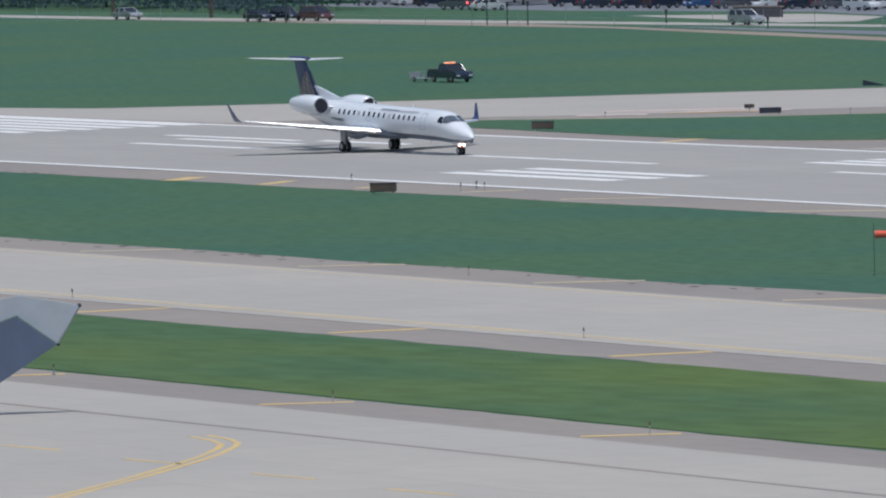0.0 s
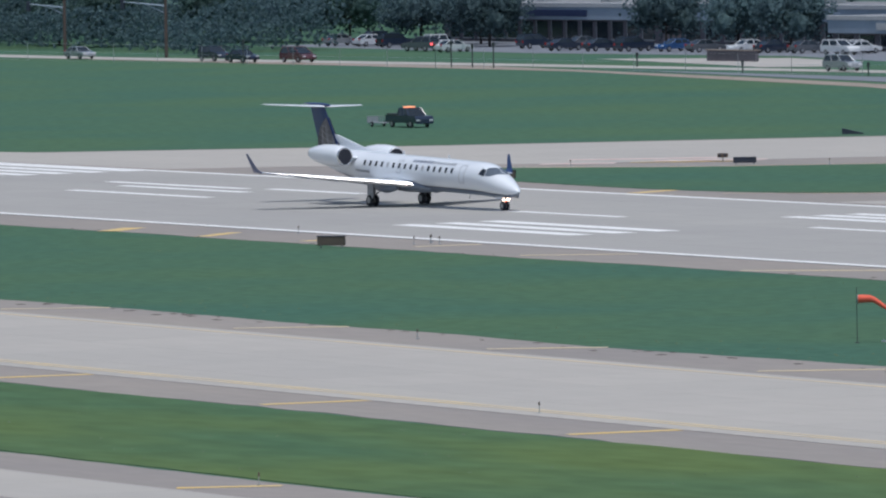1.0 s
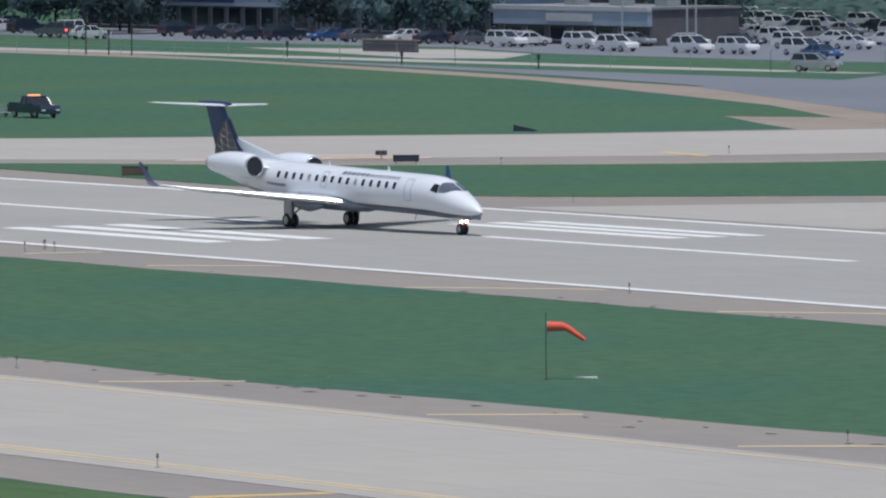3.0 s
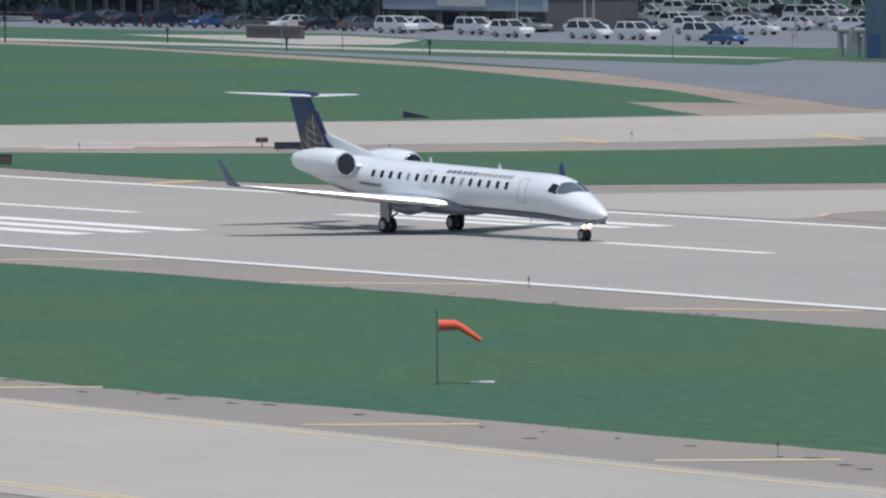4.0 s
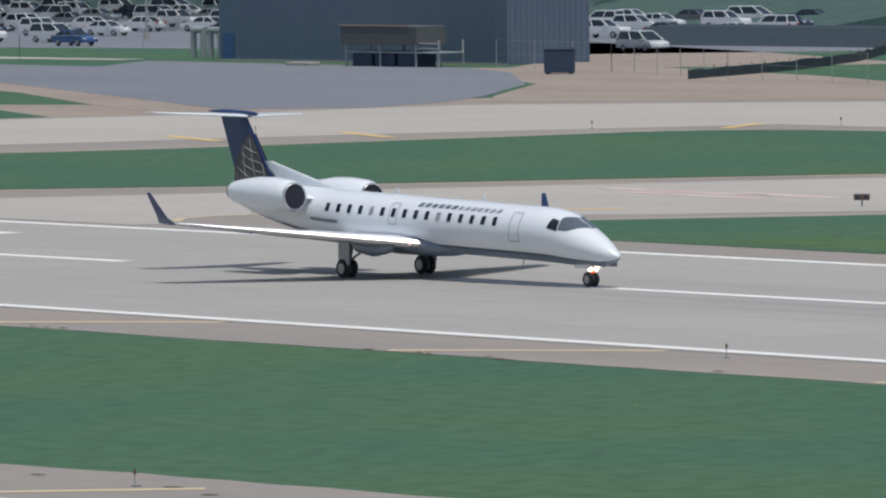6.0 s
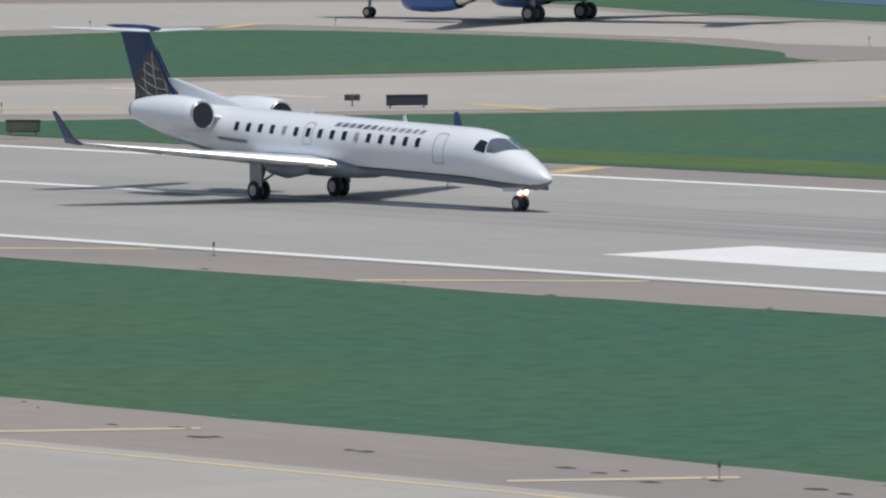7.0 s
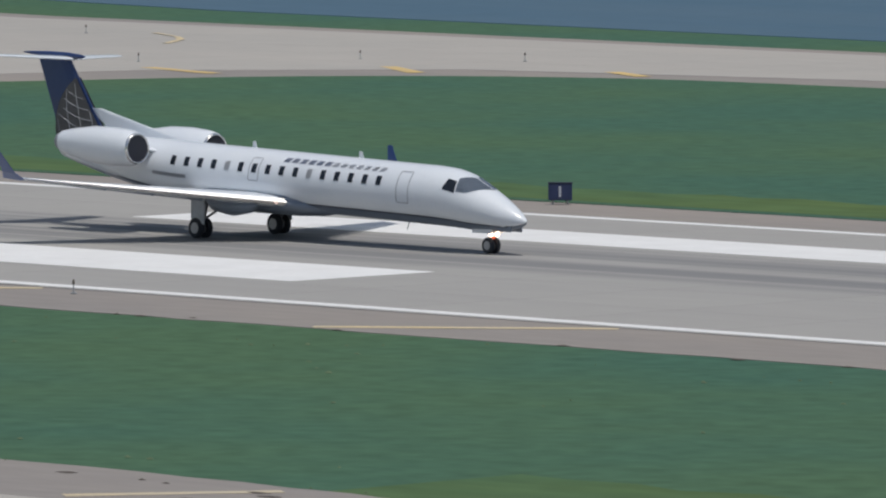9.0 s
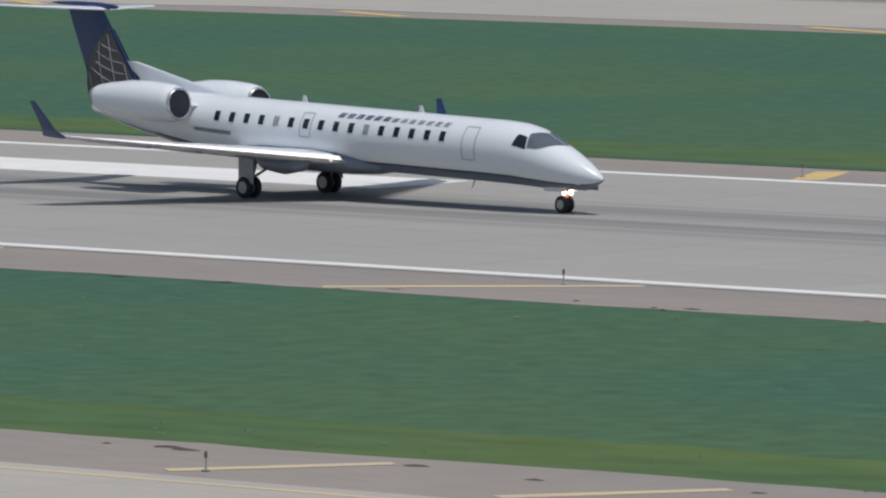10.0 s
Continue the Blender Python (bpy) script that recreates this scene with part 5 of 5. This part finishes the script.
# ---- trees and woods ----
def clump(bm, p, r, rnd):
    """One ragged spray of leaves: a few tilted leaf blades round a point."""
    for _ in range(5):
        a = Vector((rnd.gauss(0, 1), rnd.gauss(0, 1), rnd.gauss(0, 0.8))).normalized()
        b = a.cross(Vector((rnd.gauss(0, 1), rnd.gauss(0, 1), rnd.gauss(0, 1)))).normalized()
        c = p + a * r * rnd.uniform(0.1, 0.8)
        s = r * rnd.uniform(0.45, 0.9)
        n = a.cross(b) * s * 0.5
        bm_v = [c - b * s, c + n, c + b * s, c - n]
        vs = [bm.verts.new(v) for v in bm_v]
        bm.faces.new(vs)


def core(bm, p, r, rnd):
    """The dense inner foliage of a limb, lumpy and mostly hidden by its leaves."""
    seed = rnd.uniform(0, 50)
    for v in bmesh.ops.create_icosphere(bm, subdivisions=2, radius=r)["verts"]:
        v.co = p + v.co * (0.85 + 0.5 * noise.noise(v.co * (2.2 / r) + Vector((seed, 0, 0))))


def tree(name, h, spread, mat, seed, label):
    rnd = random.Random(seed)
    ob = blank(name, label=label, category="tree")
    bm = tube((0, 0, 0), (0, 0, h * 0.45), 0.028 * h, 0.018 * h, 9)
    limbs = []
    for i in range(9):
        a = i * 2.4 + rnd.uniform(-0.3, 0.3)
        z0 = h * rnd.uniform(0.25, 0.45)
        tip = Vector((math.cos(a) * spread * rnd.uniform(0.4, 0.75), math.sin(a) * spread * rnd.uniform(0.4, 0.75), h * rnd.uniform(0.5, 0.85)))
        tube((0, 0, z0), tip, 0.011 * h, 0.004 * h, 5, bm)
        limbs.append(tip)
    limbs.append(Vector((0, 0, h * 0.85)))
    part("trunk", bm, BARK, ob, "grey brown trunk and limbs")
    bm = bmesh.new()
    for tip in limbs:
        core(bm, tip, spread * 0.36, rnd)
        for _ in range(260):
            d = Vector((rnd.gauss(0, 1), rnd.gauss(0, 1), rnd.gauss(0, 0.95)))
            p = tip + d * spread * 0.26
            if p.z > h * 0.10:
                clump(bm, p, 0.25 * spread / 4, rnd)
    part("crown", bm, mat, ob, "hazy green leafy crown")
    return ob


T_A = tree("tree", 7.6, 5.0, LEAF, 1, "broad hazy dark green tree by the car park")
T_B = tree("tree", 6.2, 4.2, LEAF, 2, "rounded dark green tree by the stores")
T_C = tree("tree", 7.0, 4.2, LEAF_PALE, 3, "pale haze-tinted green leafy roadside tree")
T_A.matrix_basis, T_B.matrix_basis, T_C.matrix_basis = pose(-462, 238, 0), pose(-413, 238, 0), pose(-470, 232, 0)
rng = random.Random(9)
for src, x, y in ((T_A, -472, 236), (T_A, -434, 240), (T_B, -379, 243), (T_B, -364, 244), (T_B, -352, 244), (T_B, -426, 244), (T_C, -455, 222), (T_C, -470, 214), (T_A, -480, 236), (T_A, -500, 232), (T_A, -520, 228),
                  (T_C, -486, 216), (T_C, -505, 212), (T_A, -470, 252), (T_C, -460, 244), (T_B, -330, 262), (T_A, -338, 266)):
    copy_thing(src, pose(x, y, 0, 0, 0, rng.uniform(0, 360)))
rnd = random.Random(21)
bm = bmesh.new()
for i in range(12000):
    x = rnd.uniform(-900, -300)
    y = rnd.uniform(268, 330) if x > -480 else rnd.uniform(205, 330)
    top = (11 if x > -480 else 13) + 4 * noise.noise((x * 0.06, y * 0.06, 0))
    z = rnd.uniform(0.3, 1) ** 0.6 * top
    clump(bm, Vector((x, y, z)), 1.1, rnd)
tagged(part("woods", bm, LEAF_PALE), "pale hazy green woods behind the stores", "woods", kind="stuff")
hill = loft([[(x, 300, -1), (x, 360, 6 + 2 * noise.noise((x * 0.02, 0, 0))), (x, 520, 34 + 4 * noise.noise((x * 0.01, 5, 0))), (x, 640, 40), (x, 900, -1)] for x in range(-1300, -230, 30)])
tagged(part("hill", hill, LEAF_PALE), "wooded haze-tinted green slope behind the stores", "hill", kind="structure")
rnd = random.Random(6)
bm = bmesh.new()
for i in range(20000):
    x = rnd.uniform(-760, -417)
    base = 203 + 6 * noise.noise((x * 0.03, 0, 0))
    y = base + rnd.uniform(0, 22)
    top = 3.2 + 2.2 * noise.noise((x * 0.07, y * 0.07, 2)) + (y - base) * 0.16
    clump(bm, Vector((x, y, rnd.uniform(0.05, 1) ** 0.7 * top)), 0.40, rnd)
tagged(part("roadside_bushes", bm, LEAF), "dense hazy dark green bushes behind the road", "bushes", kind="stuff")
rnd = random.Random(5)
bm = bmesh.new()
for i in range(1500):
    x, s = rnd.uniform(-40, 700), rnd.random()
    y = 262 + 4 * s
    clump(bm, Vector((x, y, rnd.uniform(0.1, 0.8))), 0.5, rnd)
tagged(part("hedge", bm, LEAF), "dark low hedge across the asphalt lot", "hedge", kind="stuff")
kerb = blank("lot_kerb", label="dark long kerb across the asphalt lot", category="kerb")
part("kerb", prism([(-60, 246), (40, 226), (140, 217), (700, 212), (700, 212.3), (140, 217.3), (40, 226.3), (-60, 246.3)], 0, 0.16), SIGN_BLACK, kerb)


# ---- loose earth, tufts and stains along the pavement edges ----
def scatter(name, spots, size, flat, mat, label, seed):
    rnd = random.Random(seed)
    bm = bmesh.new()
    for x, y in spots:
        n, r = 7, size * rnd.uniform(0.4, 1.4)
        top = bm.verts.new((x, y, 0.03 + flat * rnd.uniform(0.5, 1.2)))
        ring = [bm.verts.new((x + r * 1.8 * rnd.uniform(0.5, 1) * math.cos(2 * math.pi * k / n), y + r * rnd.uniform(0.5, 1) * math.sin(2 * math.pi * k / n), 0.025)) for k in range(n)]
        for a, b in zip(ring, ring[1:] + ring[:1]):
            bm.faces.new((a, b, top))
    return tagged(part(name, bm, mat), label, "ground litter", kind="stuff")


rnd = random.Random(31)
EARTH = material("dark crumbled earth", (0.085, 0.07, 0.058), 0.95, var=0.5, scale=1.5, var2=0.2, scale2=8)
STRAW = material("dry pale grass tufts", (0.12, 0.165, 0.095), 0.95, var=0.6, scale=0.4, var2=0.25, scale2=4, tint=(0.10, 0.16, 0.08))
scatter("earth_clods", [(rnd.uniform(60, 340), -73.9 - abs(rnd.gauss(0, 1.3))) for _ in range(110)], 0.26, 0.03, EARTH, "dark crumbled earth along the taxiway edge", 1)
scatter("earth_clods.001", [(rnd.uniform(-60, 340), -30.3 + abs(rnd.gauss(0, 0.7))) for _ in range(70)], 0.2, 0.03, EARTH, "dark crumbled earth along the runway edge", 2)
scatter("dry_tufts", [(rnd.uniform(20, 340), -31 - abs(rnd.gauss(0, 14)) % 42) for _ in range(160)] + [(rnd.uniform(60, 340), rnd.uniform(-73, -67)) for _ in range(160)], 0.09, 0.05, STRAW, "dry pale tufts in the mown grass", 3)
scatter("dry_tufts.001", [(rnd.uniform(120, 330), rnd.uniform(-129, -109)) for _ in range(160)], 0.08, 0.05, STRAW, "dry pale tufts in the grass strip", 4)
scatter("dry_tufts.002", [(rnd.uniform(95, 330), rnd.uniform(30, 60)) for _ in range(260)], 0.1, 0.05, STRAW, "dry pale tufts in the grass field", 5)


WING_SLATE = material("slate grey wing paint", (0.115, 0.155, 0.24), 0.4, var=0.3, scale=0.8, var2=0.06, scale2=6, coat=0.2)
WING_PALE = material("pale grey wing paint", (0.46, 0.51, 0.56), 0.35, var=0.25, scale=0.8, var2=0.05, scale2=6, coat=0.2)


# ---- a parked aircraft's wing at the apron ----
def parked_wing():
    ob = blank("parked_aircraft_wing", (229.4, -142.9, 0.05), 61.4, label="pale grey and blue wingtip of a parked aircraft", category="wing")

    def slab(outline, y0, y1):
        return loft([[(u, y0, v) for u, v in outline], [(u, y1, v) for u, v in outline]])
    upper = [(-3.9, 4.7), (-1.6, 5.1), (0.98, 4.62), (0.0, 3.0), (-1.72, 4.26), (-3.2, 3.75)]
    lower = [(-3.2, 3.72), (-1.72, 4.22), (-0.02, 2.97), (-2.55, 1.36), (-4.2, 0.4), (-5.4, 0.4), (-5.4, 3.0)]
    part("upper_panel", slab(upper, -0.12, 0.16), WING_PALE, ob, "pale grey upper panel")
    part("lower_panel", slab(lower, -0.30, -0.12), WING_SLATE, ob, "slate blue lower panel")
    part("edge_strip", tube((0.98, 0.0, 4.62), (0.0, -0.1, 3.0), 0.06, 0.06, 8), WING_GREY, ob)
    for u, v in ((0.98, 4.62), (0.02, 2.98)):
        part("static_wick", bmesh_ball((u, -0.05, v), 0.09), SIGN_BLACK, ob)
    part("support_leg", tube((-4.8, -0.2, 0), (-4.8, -0.2, 0.6), 0.25, 0.25, 12), STEEL, ob)
    return ob


parked_wing()


# ---- what moves ----
def motions():
    walk(jet, [(t, pose(x, 2.4, 0.056, 0, 0, heading)) for t, x, heading in TAKEOFF])
    walk(liner, [(t, pose(-33.0 - 8.6 * (t - 6.5), 147.0 - 2.1 * (t - 6.5), 0.05, 0, 0, 194)) for t in (0, 2, 4, 6, 7, 8, 10)])
    walk(movers["white_suv"], [(t, pose(x, y, 0.04, 0, 0, a)) for t, x, y, a in ((0, -290, 197.9, 5), (0.5, -279.5, 198.9, 5), (1, -268.3, 200, 5), (1.5, -256, 201.1, 5), (2, -243.8, 202.3, 6), (2.5, -231.6, 203.5, 8), (3, -223.5, 206, 38),
                                                                                   (3.5, -220, 212, 72), (4, -219.5, 220, 94), (4.5, -220.5, 227, 98), (5, -221.5, 232, 100), (6, -222, 235, 100), (10, -222, 235, 100))])
    for key, x, y, v, turn in (("silver_car", -417, 184.5, 0.0, 4), ("dark_car", -388, 187.5, -6.5, 4), ("low_car", -378, 186, 6.0, 4), ("van", -371, 189.5, 5.0, 4), ("minivan", -190.5, 244, 6.0, 0)):
        c, s = math.cos(radians(turn)), math.sin(radians(turn))
        t0 = 6.3 if key == "minivan" else 1.0
        walk(movers[key], [(t, pose(x + c * v * (t - t0), y + s * v * (t - t0), 0.04, 0, 0, turn)) for t in (0, 2.5, 5, 7.5, 10)])


motions()
